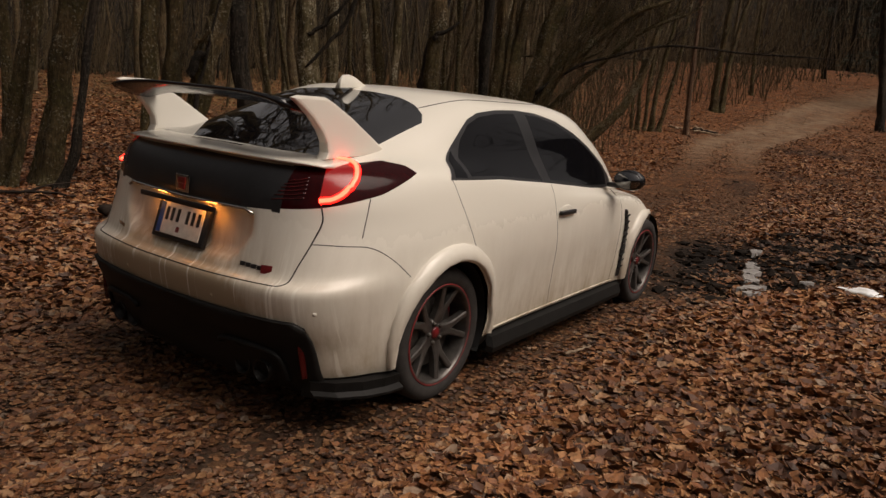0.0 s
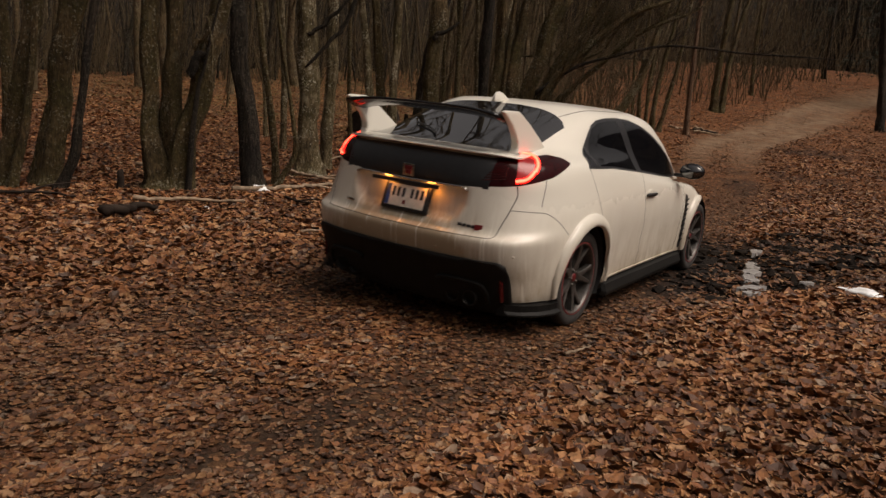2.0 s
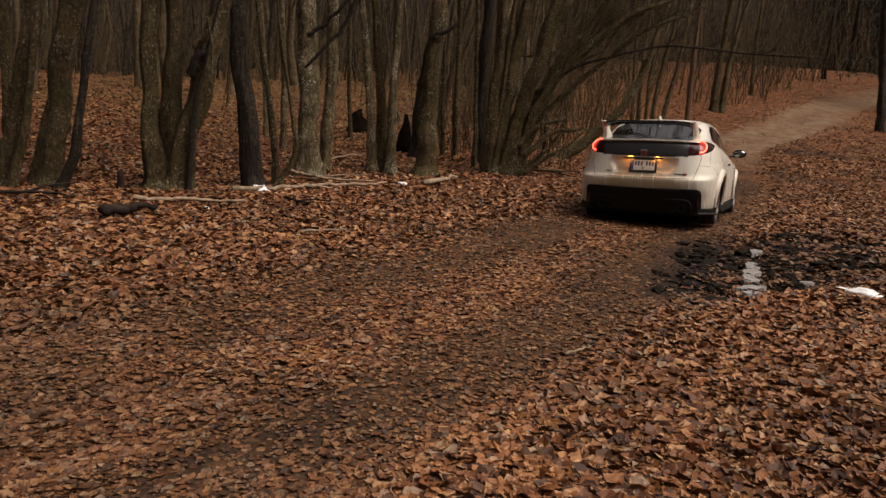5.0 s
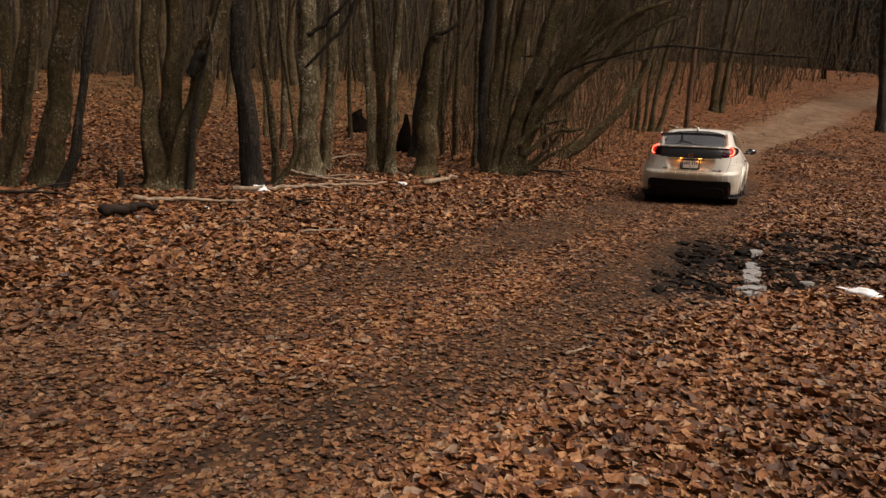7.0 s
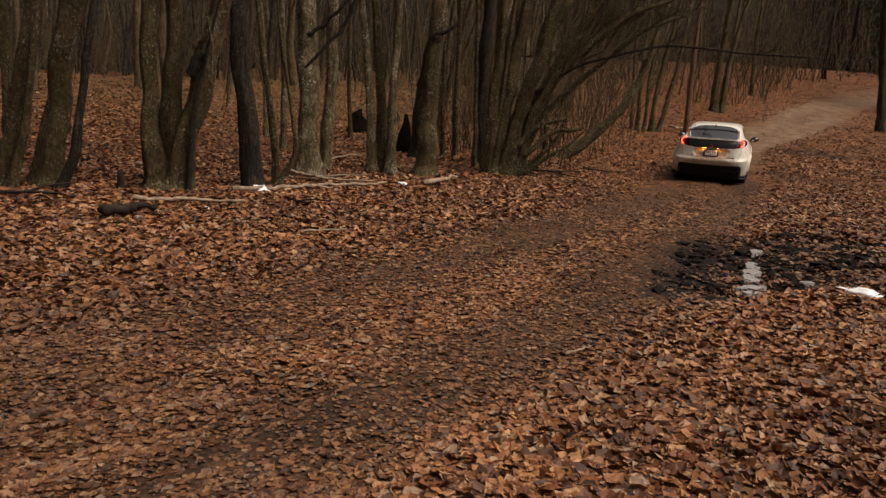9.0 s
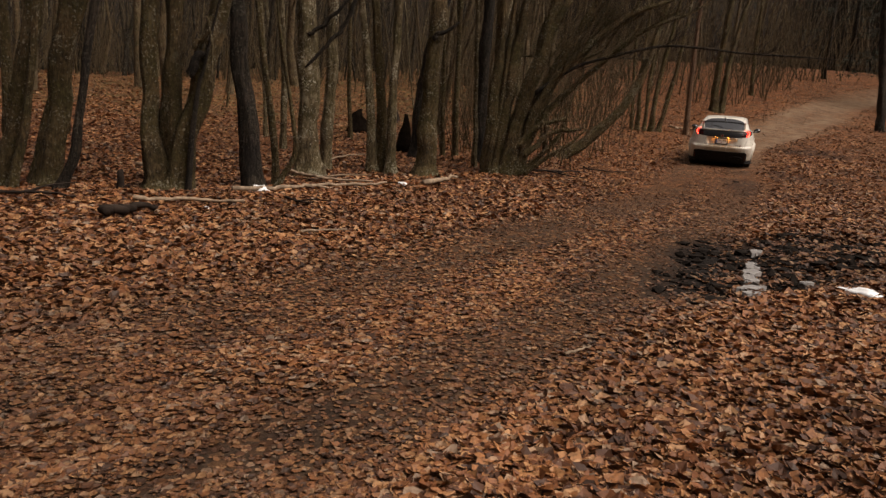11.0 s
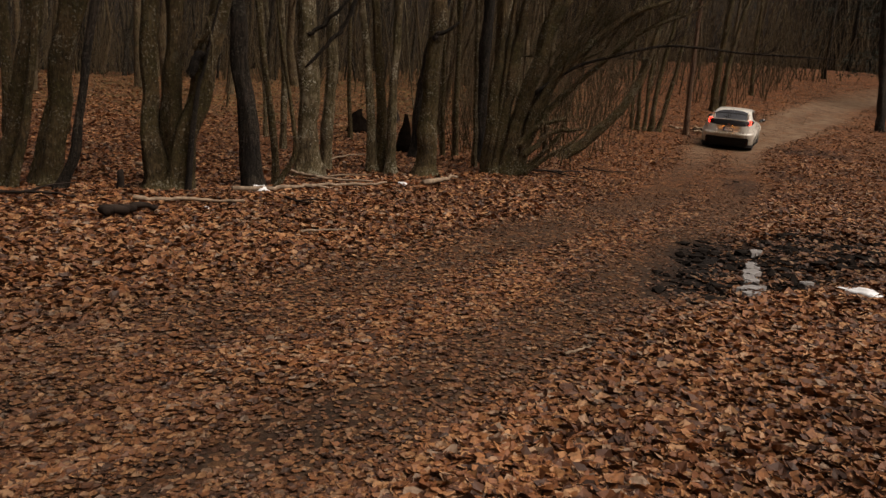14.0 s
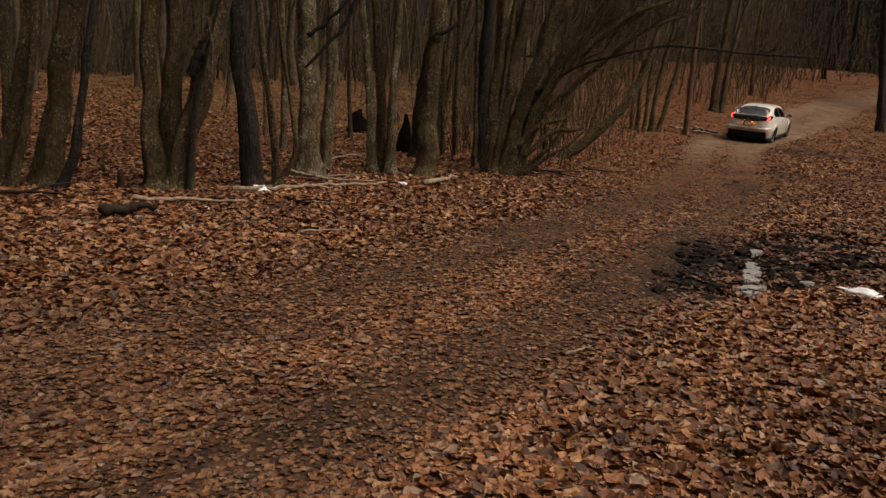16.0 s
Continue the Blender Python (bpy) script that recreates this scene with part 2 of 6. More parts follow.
def tube(bm, pts, radii, seg=8, rough=0.0, seed=0, cap=True):
    """A tapered, slightly uneven tube along points."""
    rings = []
    pts = [Vector(p) for p in pts]
    a = None
    for i, p in enumerate(pts):
        d = (pts[min(i + 1, len(pts) - 1)] - pts[max(i - 1, 0)]).normalized()
        a = d.orthogonal() if a is None or abs(a.dot(d)) > 0.98 else a
        a = (a - d * a.dot(d)).normalized()
        b = d.cross(a)
        ring = []
        for k in range(seg):
            th = 2 * math.pi * k / seg
            r = radii[i]
            if rough:
                r *= 1 + rough * noise.noise((math.cos(th) * 1.6 + seed, math.sin(th) * 1.6, p.z * 0.9 + seed * 0.7))
            ring.append(bm.verts.new(p + (a * math.cos(th) + b * math.sin(th)) * r))
        rings.append(ring)
    for r0, r1 in zip(rings, rings[1:]):
        for k in range(seg):
            bm.faces.new((r0[k], r0[(k + 1) % seg], r1[(k + 1) % seg], r1[k]))
    if cap:
        bm.faces.new(rings[0][::-1]), bm.faces.new(rings[-1])
    return bm


def curve_points(way, n):
    """A smooth line through the given points."""
    w = [Vector(p) for p in way]
    w = [w[0] * 2 - w[1], *w, w[-1] * 2 - w[-2]]
    out = []
    for i in range(1, len(w) - 2):
        for k in range(n):
            t = k / n
            a, b, c, d = w[i - 1:i + 3]
            out.append(0.5 * (2 * b + (c - a) * t + (2 * a - 5 * b + 4 * c - d) * t * t + (3 * b - 3 * c + d - a) * t ** 3))
    out.append(w[-2])
    return out


# ---- ground ----
def ramp_at(v, knots):
    return np.interp(v, [k[0] for k in knots], [k[1] for k in knots])


# heights along five bearings (sideways over forward), as distance and height
HEIGHTS = (
    (-0.55, ((0, 0), (9, 0.0), (12, 0.03), (45, 1.95), (60, 2.3), (150, 3))),
    (-0.10, ((0, 0), (12, 0.0), (16, 0.04), (25, 0.62), (60, 4.0), (80, 5.0), (150, 5))),
    (0.12, ((0, 0), (13, 0.0), (20, 0.2), (30, 1.05), (60, 5.6), (80, 6.6), (150, 6))),
    (0.28, ((0, 0), (8, -0.03), (13, -0.20), (15.7, -0.30), (19, -0.15), (23.4, 0.12), (30, 0.9), (38, 2.05), (60, 6.1), (80, 7.2), (150, 7))),
    (0.375, ((0, 0), (8, -0.01), (13, -0.15), (15.7, -0.24), (19, -0.07), (23.4, 0.17), (26.5, 0.385), (30.4, 0.74), (34, 1.2), (60, 6.3), (80, 7.4), (150, 7))),
    (0.60, ((0, 0), (9, 0.05), (15.7, -0.05), (23, 0.3), (30.4, 0.9), (38, 1.7), (50, 3.9), (60, 6.2), (80, 7.4), (150, 7))),
)


def smooth01(a):
    a = np.clip(a, 0, 1)
    return a * a * (3 - 2 * a)


def terrain(x, y):
    """Height of the ground, without the small lumps."""
    x, y = np.asarray(x, float), np.asarray(y, float)
    d = np.maximum(y, 0.0)
    a = x / np.maximum(y, 3.0)
    hs = [sum(ramp_at(d + s, k) for s in (-1.5, -0.5, 0.5, 1.5)) / 4 for _, k in HEIGHTS]
    z = hs[0] * 1.0
    for (a0, _), (a1, _), h0, h1 in zip(HEIGHTS, HEIGHTS[1:], hs, hs[1:]):
        t = smooth01((a - a0) / (a1 - a0))
        z = np.where(a > a0, h0 * (1 - t) + h1 * t, z)
    return z


# the car's way: seconds, place of the rear axle, heading
CAR_WAY = ((0.0, -0.714, 3.699, 55.3), (0.5, -0.614, 3.845, 55.3), (1.0, -0.461, 4.090, 55.5), (1.5, -0.222, 4.463, 55.6), (2.0, 0.166, 5.080, 55.8),
           (2.5, 0.680, 5.887, 56.6), (3.0, 1.170, 6.700, 58.8), (3.5, 1.571, 7.400, 61.6), (4.0, 2.048, 8.400, 62.7), (6.5, 4.306, 12.896, 65.6),
           (7.5, 5.506, 15.744, 66.3), (8.5, 6.267, 17.419, 67.0), (9.0, 6.875, 18.873, 67.3), (11.5, 8.833, 23.416, 68.0), (12.5, 9.721, 25.639, 67.6),
           (13.5, 10.084, 26.475, 67.0), (14.5, 11.095, 28.700, 60.2), (15.2, 11.679, 29.468, 55.6), (16.0, 12.548, 30.367, 54.1))


def lumps(x, y):
    """Small unevenness of the floor, in metres."""
    x, y = np.asarray(x, float), np.asarray(y, float)
    z = 0.025 * np.sin(x * 1.3 + 0.7 * np.sin(y * 0.9)) * np.sin(y * 1.1 + 0.5 * np.sin(x * 1.7))
    z += 0.012 * np.sin(x * 4.1 + 1.3 * np.sin(y * 2.3)) * np.sin(y * 3.7 + np.sin(x * 2.9))
    return z * (1 - 0.8 * near_way(x, y, 0.5, 1.3))


def near_way(x, y, inner, outer):
    """1 on the track that the car takes, falling to 0 beside it."""
    x, y = np.asarray(x, float), np.asarray(y, float)
    pts = [(-4.0, -1.6)] + [(r[1], r[2]) for r in CAR_WAY] + [(14.6, 33.0), (17.0, 36.0), (20.9, 41.2), (25.2, 46.5), (29.8, 50.8), (36.0, 54.5), (45.0, 58.0)]
    best = np.full(np.broadcast(x, y).shape, 1e9)
    for (ax, ay), (bx, by) in zip(pts, pts[1:]):
        dx, dy = bx - ax, by - ay
        t = np.clip(((x - ax) * dx + (y - ay) * dy) / (dx * dx + dy * dy + 1e-9), 0, 1)
        best = np.minimum(best, np.hypot(x - ax - t * dx, y - ay - t * dy))
    return 1 - smooth01((best - inner) / (outer - inner))


OLD_RUT = ((-4.6, 0.2), (-2.2, 3.0), (-1.9, 3.7), (-1.45, 4.84), (-0.43, 6.44), (0.85, 8.3), (2.2, 10.6))


def old_rut_at(x, y):
    """An older wheel rut beside the track."""
    x, y = np.asarray(x, float), np.asarray(y, float)
    best = np.full(np.broadcast(x, y).shape, 1e9)
    for (ax, ay), (bx, by) in zip(OLD_RUT, OLD_RUT[1:]):
        dx, dy = bx - ax, by - ay
        t = np.clip(((x - ax) * dx + (y - ay) * dy) / (dx * dx + dy * dy), 0, 1)
        best = np.minimum(best, np.hypot(x - ax - t * dx, y - ay - t * dy))
    wob = 0.12 * np.sin(x * 3.7 + 1.9 * np.sin(y * 2.3))
    return 1 - smooth01((best + wob - 0.18) / 0.34)


def rut_at(x, y):
    """The two wheel ruts worn into the leaves."""
    wide = near_way(x, y, 0.95, 1.35) - near_way(x, y, 0.2, 0.55)
    return np.clip(np.maximum(wide, 0.75 * old_rut_at(x, y)), 0, 1)


def mud_at(x, y):
    """The wet black hollow beside the track, and smaller ones further up."""
    x, y = np.asarray(x, float), np.asarray(y, float)
    wob = 0.25 * np.sin(x * 3.1 + y) + 0.2 * np.sin(y * 2.7 - x * 1.9)
    out = 0.0
    for cx, cy, rx, ry, turn, deep in ((3.0, 7.0, 1.75, 0.9, 0.95, 1.0), (-1.2, 2.6, 1.4, 0.55, 0.5, 0.42), (-2.4, 3.9, 1.2, 0.45, 0.6, 0.38), (4.5, 8.1, 1.8, 1.1, 0.5, 0.95), (4.6, 6.9, 1.0, 0.3, 0.5, 0.7), (7.3, 17.6, 0.6, 1.6, -0.4, 0.5), (9.6, 19.2, 0.7, 1.2, 0.4, 0.55), (13.5, 26.6, 1.0, 2.0, 0.3, 0.65)):
        c, s = math.cos(turn), math.sin(turn)
        u, v = ((x - cx) * c + (y - cy) * s) / rx, (-(x - cx) * s + (y - cy) * c) / ry
        out = np.maximum(out, deep * (1 - smooth01((np.hypot(u, v) + wob * 0.5 - 0.65) / 0.55)))
    return out


def floor_z(x, y):
    churn = np.sin(np.asarray(x) * 7.3 + 2 * np.sin(np.asarray(y) * 4.1)) * np.sin(np.asarray(y) * 6.1 + 2 * np.sin(np.asarray(x) * 3.3))
    return terrain(x, y) + lumps(x, y) - mud_at(x, y) * (0.05 - 0.035 * churn)


def axis(near_step, near, far, n):
    a = np.arange(0, near, near_step)
    return np.concatenate([a, near + (far - near) * (np.linspace(0, 1, n) ** 2.2)])


def build_ground():
    gx = axis(0.12, 9, 400, 90)
    gx = np.concatenate([-gx[:0:-1], gx])
    gy = np.concatenate([-axis(0.6, 6, 300, 25)[:0:-1], axis(0.12, 16, 400, 130)])
    xx, yy = np.meshgrid(gx, gy)
    zz = floor_z(xx, yy)
    co = np.stack([xx, yy, zz], -1).reshape(-1, 3)
    w, h = len(gx), len(gy)
    i = (np.arange(h - 1)[:, None] * w + np.arange(w - 1)).ravel()
    me = fast_mesh("ground", co, np.stack([i, i + 1, i + w + 1, i + w], -1).ravel(), 4, SOIL)
    way, mud = near_way(xx, yy, 0.55, 1.5), mud_at(xx, yy)
    far = smooth01((yy - 19) / 13)
    wheel = np.clip(near_way(xx, yy, 1.0, 1.4) - 0.6 * near_way(xx, yy, 0.2, 0.5), 0, 1)
    masks = {
        "mud": mud,
        "track": np.clip((rut_at(xx, yy) * 0.55 + 0.4 * near_way(xx, yy, 0.8, 1.9)) * (1 - 0.5 * far), 0, 1),
        "sand": np.clip(0.95 * wheel * far + 0.25 * near_way(xx, yy, 1.3, 2.0) * far, 0, 1),
        "litter": (smooth01((yy - 11) / 8) * 0.6 + 0.4) * (1 - 0.7 * rut_at(xx, yy) * (yy < 11)),
        "grass": smooth01((yy - 16) / 10) * smooth01((0.25 - xx / np.maximum(yy, 1)) / 0.2),
    }
    for key, val in masks.items():
        at = me.attributes.new(key, "FLOAT", "POINT")
        at.data.foreach_set("value", np.clip(val, 0, 1).astype(np.float32).ravel())
    tagged(new("ground", me), "rolling brown forest floor with a worn dirt track", "ground", kind="structure")


def build_leaves(count, y0, y1, seed, size, name, bearing=0.72, spread=0.0, simple=False):
    """Curled dead leaves lying over one another, thin on the track and in the mud."""
    rng = np.random.default_rng(seed)
    y = y0 * (y1 / y0) ** rng.random(count) if y0 > 0 else y1 * rng.random(count)
    x = (rng.random(count) * 2 - 1) * (bearing * y + 0.8)
    if spread:
        y, x = y0 + (y1 - y0) * rng.random(count), (rng.random(count) * 2 - 1) * spread
    worn = rut_at(x, y) * (0.82 + 0.18 * np.sin(x * 1.1 + 2.0 * np.sin(y * 0.8)))
    thin = 1 - (0.58 - 0.34 * smooth01((y - 6.5) / 4)) * np.clip(worn, 0, 1) - 0.12 * near_way(x, y, 0.7, 1.6) - 0.58 * mud_at(x, y) - 0.45 * rut_at(x, y) * smooth01((y - 20) / 6) - 0.4 * near_way(x, y, 1.1, 1.7) * smooth01((y - 24) / 5)
    thin = np.clip(thin, 0.16, 1)
    clump = 0.5 + 0.5 * np.sin(x * 2.1 + 1.3 * np.sin(y * 1.7)) * np.sin(y * 2.4 + np.sin(x * 1.3))
    keep = rng.random(count) < thin * (0.7 + 0.3 * clump)
    x, y = x[keep], y[keep]
    n = len(x)
    flat = near_way(x, y, 0.9, 1.6)
    s = size * (0.5 + 0.8 * rng.random(n)) * (1 - 0.2 * flat - 0.28 * np.clip(worn[keep], 0, 1))
    wd = s * (0.45 + 0.3 * rng.random(n))
    yaw, tx, ty = rng.random(n) * 6.283, rng.normal(0, 0.30, n), rng.normal(0, 0.30, n)
    tx, ty = tx * (1 - 0.65 * flat), ty * (1 - 0.65 * flat)
    curl = rng.normal(0.10, 0.20, n)
    z = floor_z(x, y) + 0.004 + rng.random(n) * 0.03 * thin[keep] * (1 - 0.6 * flat)
    # outline: stem, points on each side, tip, and a midrib
    if simple:
        u, v = np.array([-0.5, 0.02, 0.5, -0.05, 0.0]), np.array([0.0, -0.5, 0.0, 0.5, 0.0])
        tri = np.array([0, 1, 4, 1, 2, 4, 2, 3, 4, 3, 0, 4])
    else:
        u = np.array([-0.5, -0.22, 0.12, 0.5, -0.22, 0.12, -0.2, 0.15])
        v = np.array([0.0, -0.42, -0.5, 0.0, 0.42, 0.5, 0.0, 0.0])
        tri = np.array([0, 1, 6, 1, 2, 7, 1, 7, 6, 2, 3, 7, 0, 6, 4, 6, 7, 5, 6, 5, 4, 7, 3, 5])
    corners = len(u)
    jag = 1 + 0.25 * rng.normal(0, 1, (n, corners)) * (v != 0)
    px = s[:, None] * u * (1 + 0.1 * rng.normal(0, 1, (n, corners)))
    py = wd[:, None] * v * 1.3 * jag
    pz = curl[:, None] * s[:, None] * (4 * u * u * 0.6 + np.abs(v) * 1.2 - 0.3) + 0.06 * s[:, None] * rng.normal(0, 1, (n, corners))
    qy = py - tx[:, None] * pz
    qz = pz + tx[:, None] * py + ty[:, None] * px
    c, sn = np.cos(yaw)[:, None], np.sin(yaw)[:, None]
    co = np.stack([x[:, None] + c * px - sn * qy, y[:, None] + sn * px + c * qy, z[:, None] + np.maximum(qz, -0.006)], -1).reshape(-1, 3)
    faces = (np.arange(n)[:, None] * corners + tri).ravel()
    me = fast_mesh(name, co, faces, 3, LEAF, smooth=False)
    # last term paints shade into the leaf colour at the left front
    stain_and_shade = np.clip((0.85 * worn[keep] + 0.3 * near_way(x, y, 0.8, 2.0)) * (0.45 + 0.55 * rng.random(n)) + 0.9 * mud_at(x, y) + 0.5 * smooth01((-x - 1.0) / 1.5) * smooth01((8 - y) / 3), 0, 1)
    me.attributes.new("worn", "FLOAT", "POINT").data.foreach_set("value", np.repeat(stain_and_shade, corners).astype(np.float32))
    tagged(new(name, me), "dry brown and orange fallen leaves covering the ground", "leaves", kind="stuff")


def build_clods():
    """Churned lumps of wet black soil in the hollows."""
    rng = np.random.default_rng(17)
    n = 5200
    x = np.concatenate([rng.uniform(1.3, 6.4, n), rng.uniform(5.5, 15.5, n // 2)])
    y = np.concatenate([rng.uniform(4.8, 9.8, n), rng.uniform(14.5, 29.0, n // 2)])
    keep = rng.random(len(x)) < np.clip(mud_at(x, y) * 1.2 - 0.45, 0, 1)
    x, y = x[keep], y[keep]
    n = len(x)
    base = bmesh.new()
    bmesh.ops.create_icosphere(base, subdivisions=1, radius=1.0)
    bv = np.array([v.co[:] for v in base.verts])
    bf = np.array([[v.index for v in f.verts] for f in base.faces])
    base.free()
    size = 0.010 + 0.06 * rng.random(n) ** 4
    wob = 1 + 0.4 * rng.normal(0, 1, (n, len(bv)))
    co = bv[None] * wob[..., None] * size[:, None, None] * np.stack([rng.uniform(0.8, 1.6, n), rng.uniform(0.8, 1.6, n), rng.uniform(0.4, 0.8, n)], -1)[:, None]
    co += np.stack([x, y, floor_z(x, y) + 0.1 * size], -1)[:, None]
    faces = (np.arange(n)[:, None, None] * len(bv) + bf).ravel()
    me = fast_mesh("mud_clods", co.reshape(-1, 3), faces, 3, CLOD, smooth=False)
    tagged(new("mud_clods", me), "churned lumps of wet black soil", "mud", kind="stuff")


# ---- the car ----
# body levels: height at the rear, at the side and at the front, rear end, front end, half width, squareness, bow of the tail, hips
LEVELS = (
    (0.15, 0.17, 0.17, -0.50, 3.30, 0.72, 7, 0.06, 0.0),
    (0.165, 0.185, 0.18, -0.69, 3.40, 0.845, 8, 0.08, 0.5),
    (0.24, 0.25, 0.22, -0.755, 3.45, 0.872, 9, 0.09, 0.8),
    (0.37, 0.36, 0.32, -0.80, 3.49, 0.880, 9, 0.09, 1.0),
    (0.47, 0.47, 0.44, -0.845, 3.50, 0.885, 9, 0.09, 1.0),
    (0.575, 0.57, 0.54, -0.868, 3.49, 0.892, 9, 0.09, 1.0),
    (0.625, 0.64, 0.60, -0.860, 3.47, 0.895, 9, 0.09, 1.0),
    (0.655, 0.72, 0.66, -0.820, 3.43, 0.893, 8, 0.09, 1.0),
    (0.74, 0.79, 0.72, -0.800, 3.36, 0.888, 7.5, 0.10, 0.9),
    (0.85, 0.86, 0.79, -0.785, 3.20, 0.878, 7, 0.11, 0.7),
    (0.96, 0.925, 0.86, -0.775, 2.95, 0.862, 7, 0.125, 0.4),
    (1.06, 0.985, 0.93, -0.745, 2.65, 0.838, 6.5, 0.135, 0.15),
    (1.105, 1.04, 0.98, -0.690, 2.58, 0.800, 6, 0.145, 0.0),
    (1.155, 1.14, 1.06, -0.52, 2.46, 0.738, 4.5, 0.16, 0.0),
    (1.245, 1.25, 1.18, -0.25, 2.24, 0.690, 4.5, 0.12, 0.0),
    (1.335, 1.345, 1.29, 0.01, 1.97, 0.640, 4.5, 0.10, 0.0),
    (1.395, 1.395, 1.36, 0.19, 1.72, 0.590, 4.2, 0.09, 0.0),
    (1.425, 1.425, 1.40, 0.30, 1.47, 0.500, 4.0, 0.08, 0.0),
    (1.437, 1.440, 1.43, 0.42, 1.20, 0.320, 3.5, 0.05, 0.0),
    (1.444, 1.447, 1.445, 0.55, 1.00, 0.10, 3.0, 0.0, 0.0),
)
WHEELS = ((0.0, 0.77), (2.594, 0.79))
WHEEL_R = 0.324


def body_surface(sub=4, na=34, nb=44):
    """Rings of the body shell, from the rear middle round the side to the front middle; y is the half width, counted to the right."""
    L = np.array(LEVELS)
    P = np.vstack([2 * L[0] - L[1], L, 2 * L[-1] - L[-2]])
    rows = []
    for i in range(1, len(P) - 2):
        for k in range(sub):
            t = k / sub
            a, b, c, d = P[i - 1:i + 3]
            rows.append(0.5 * (2 * b + (c - a) * t + (2 * a - 5 * b + 4 * c - d) * t * t + (3 * b - 3 * c + d - a) * t ** 3))
    rows.append(L[-1])
    rows = np.array(rows)
    phi = np.concatenate([np.linspace(0, 0.8, na), np.linspace(0.8, math.pi / 2, nb)[1:]])
    phi = np.concatenate([phi, math.pi - phi[-2::-1]])
    grid = np.zeros((len(rows), len(phi), 3))
    for r, (zr, zs, zf, xr, xf, w, n, bow, hip) in enumerate(rows):
        xc = 0.5 * (xr + xf)
        c, s = np.abs(np.cos(phi)), np.sin(phi)
        rear = np.cos(phi) >= 0
        nn = np.where(rear, n, 4.0 if zs < 1.0 else 5.5)
        rad = (c ** nn + s ** nn) ** (-1 / nn)
        cx, sy = c * rad, s * rad
        ends = np.where(rear, xc - xr, xf - xc)
        x = xc + np.where(rear, -1, 1) * ends * cx
        x += bow * sy ** 2.2 * smooth01((cx - 0.55) / 0.4) * rear
        x -= (0.30 if zs < 1.0 else 0.14) * sy ** 2.4 * smooth01((cx - 0.5) / 0.5) * ~rear
        y = w * sy
        y += hip * sy ** 3 * (0.03 * np.exp(-((x + 0.02) / 0.5) ** 2) + 0.03 * np.exp(-((x - 2.6) / 0.45) ** 2))
        y *= 1 - 0.09 * smooth01((x - 2.3) / 1.2) * (r / len(rows) < 0.6)
        k = smooth01((x - xr) / 0.55)
        zc = zs + (zf - zs) * smooth01((x - 1.6) / (max(xf, 2.2) - 1.6))
        z = zr * (1 - k) + zc * k
        belt = math.exp(-((zs - 1.0) / 0.10) ** 2)
        z = z - belt * 0.085 * np.clip(x - 0.9, -0.75, 1.1) * k
        # shallow recess for the number plate
        hollow = smooth01((0.43 - np.abs(y) - 0.55 * np.clip(0.80 - z, 0, 1)) / 0.035) * smooth01((z - 0.685) / 0.02) * smooth01((0.885 - z) / 0.012) * (x < -0.5)
        x = x + 0.045 * hollow
        grid[r] = np.stack([x, y, z], -1)
    for hx, _ in WHEELS:
        d = np.hypot(grid[..., 0] - hx, grid[..., 2] - WHEEL_R)
        lip = np.exp(-((d - 0.375) / 0.042) ** 2) * (grid[..., 1] > 0.5)
        grid[..., 1] += 0.022 * lip
    return grid


def body_mesh():
    g = body_surface()
    bm = bmesh.new()
    rows, cols = g.shape[:2]
    right = [[bm.verts.new((x, -y, z)) for x, y, z in row] for row in g]
    left = [[right[r][c] if c in (0, cols - 1) else bm.verts.new(g[r, c]) for c in range(cols)] for r in range(rows)]
    for r in range(rows - 1):
        for c in range(cols - 1):
            a = right
            bm.faces.new((a[r][c], a[r][c + 1], a[r + 1][c + 1], a[r + 1][c]))
            a = left
            bm.faces.new((a[r][c], a[r + 1][c], a[r + 1][c + 1], a[r][c + 1]))
    top = right[-1] + left[-1][-2:0:-1]
    bm.faces.new(top)
    bot = right[0] + left[0][-2:0:-1]
    bm.faces.new(bot[::-1])
    bmesh.ops.recalc_face_normals(bm, faces=bm.faces)
    return bm



# outlines of the body's pieces, in side view (x, z), rear view (y, z) or top view (x, y), for the right half
SIDE_GLASS = ((0.02, 1.045), (0.085, 1.12), (0.19, 1.185), (0.29, 1.25), (0.39, 1.31), (0.50, 1.345), (0.69, 1.365), (0.91, 1.372), (1.14, 1.362), (1.36, 1.325),
              (1.56, 1.262), (1.76, 1.175), (1.95, 1.07), (2.07, 0.985), (2.07, 0.925), (1.84, 0.915), (1.61, 0.93), (1.04, 0.985), (0.48, 1.03))
REAR_PANE = ((0.20, 1.055), (0.205, 1.13), (0.28, 1.215), (0.38, 1.285), (0.50, 1.325), (0.69, 1.347), (0.875, 1.352), (0.955, 1.005), (0.48, 1.045))
QUARTER_PANE = ((0.065, 1.055), (0.11, 1.12), (0.175, 1.165), (0.165, 1.05))
FRONT_PANE = ((1.005, 1.352), (1.14, 1.345), (1.34, 1.31), (1.54, 1.247), (1.74, 1.16), (1.93, 1.055), (1.97, 0.99), (1.94, 0.932), (1.62, 0.945), (1.065, 1.0))
REAR_DOOR = ((0.03, 1.055), (0.065, 0.96), (0.12, 0.84), (0.17, 0.74), (0.27, 0.62), (0.40, 0.48), (0.445, 0.36), (0.455, 0.245), (1.09, 0.245), (1.095, 0.67), (1.055, 0.84), (1.04, 0.99))
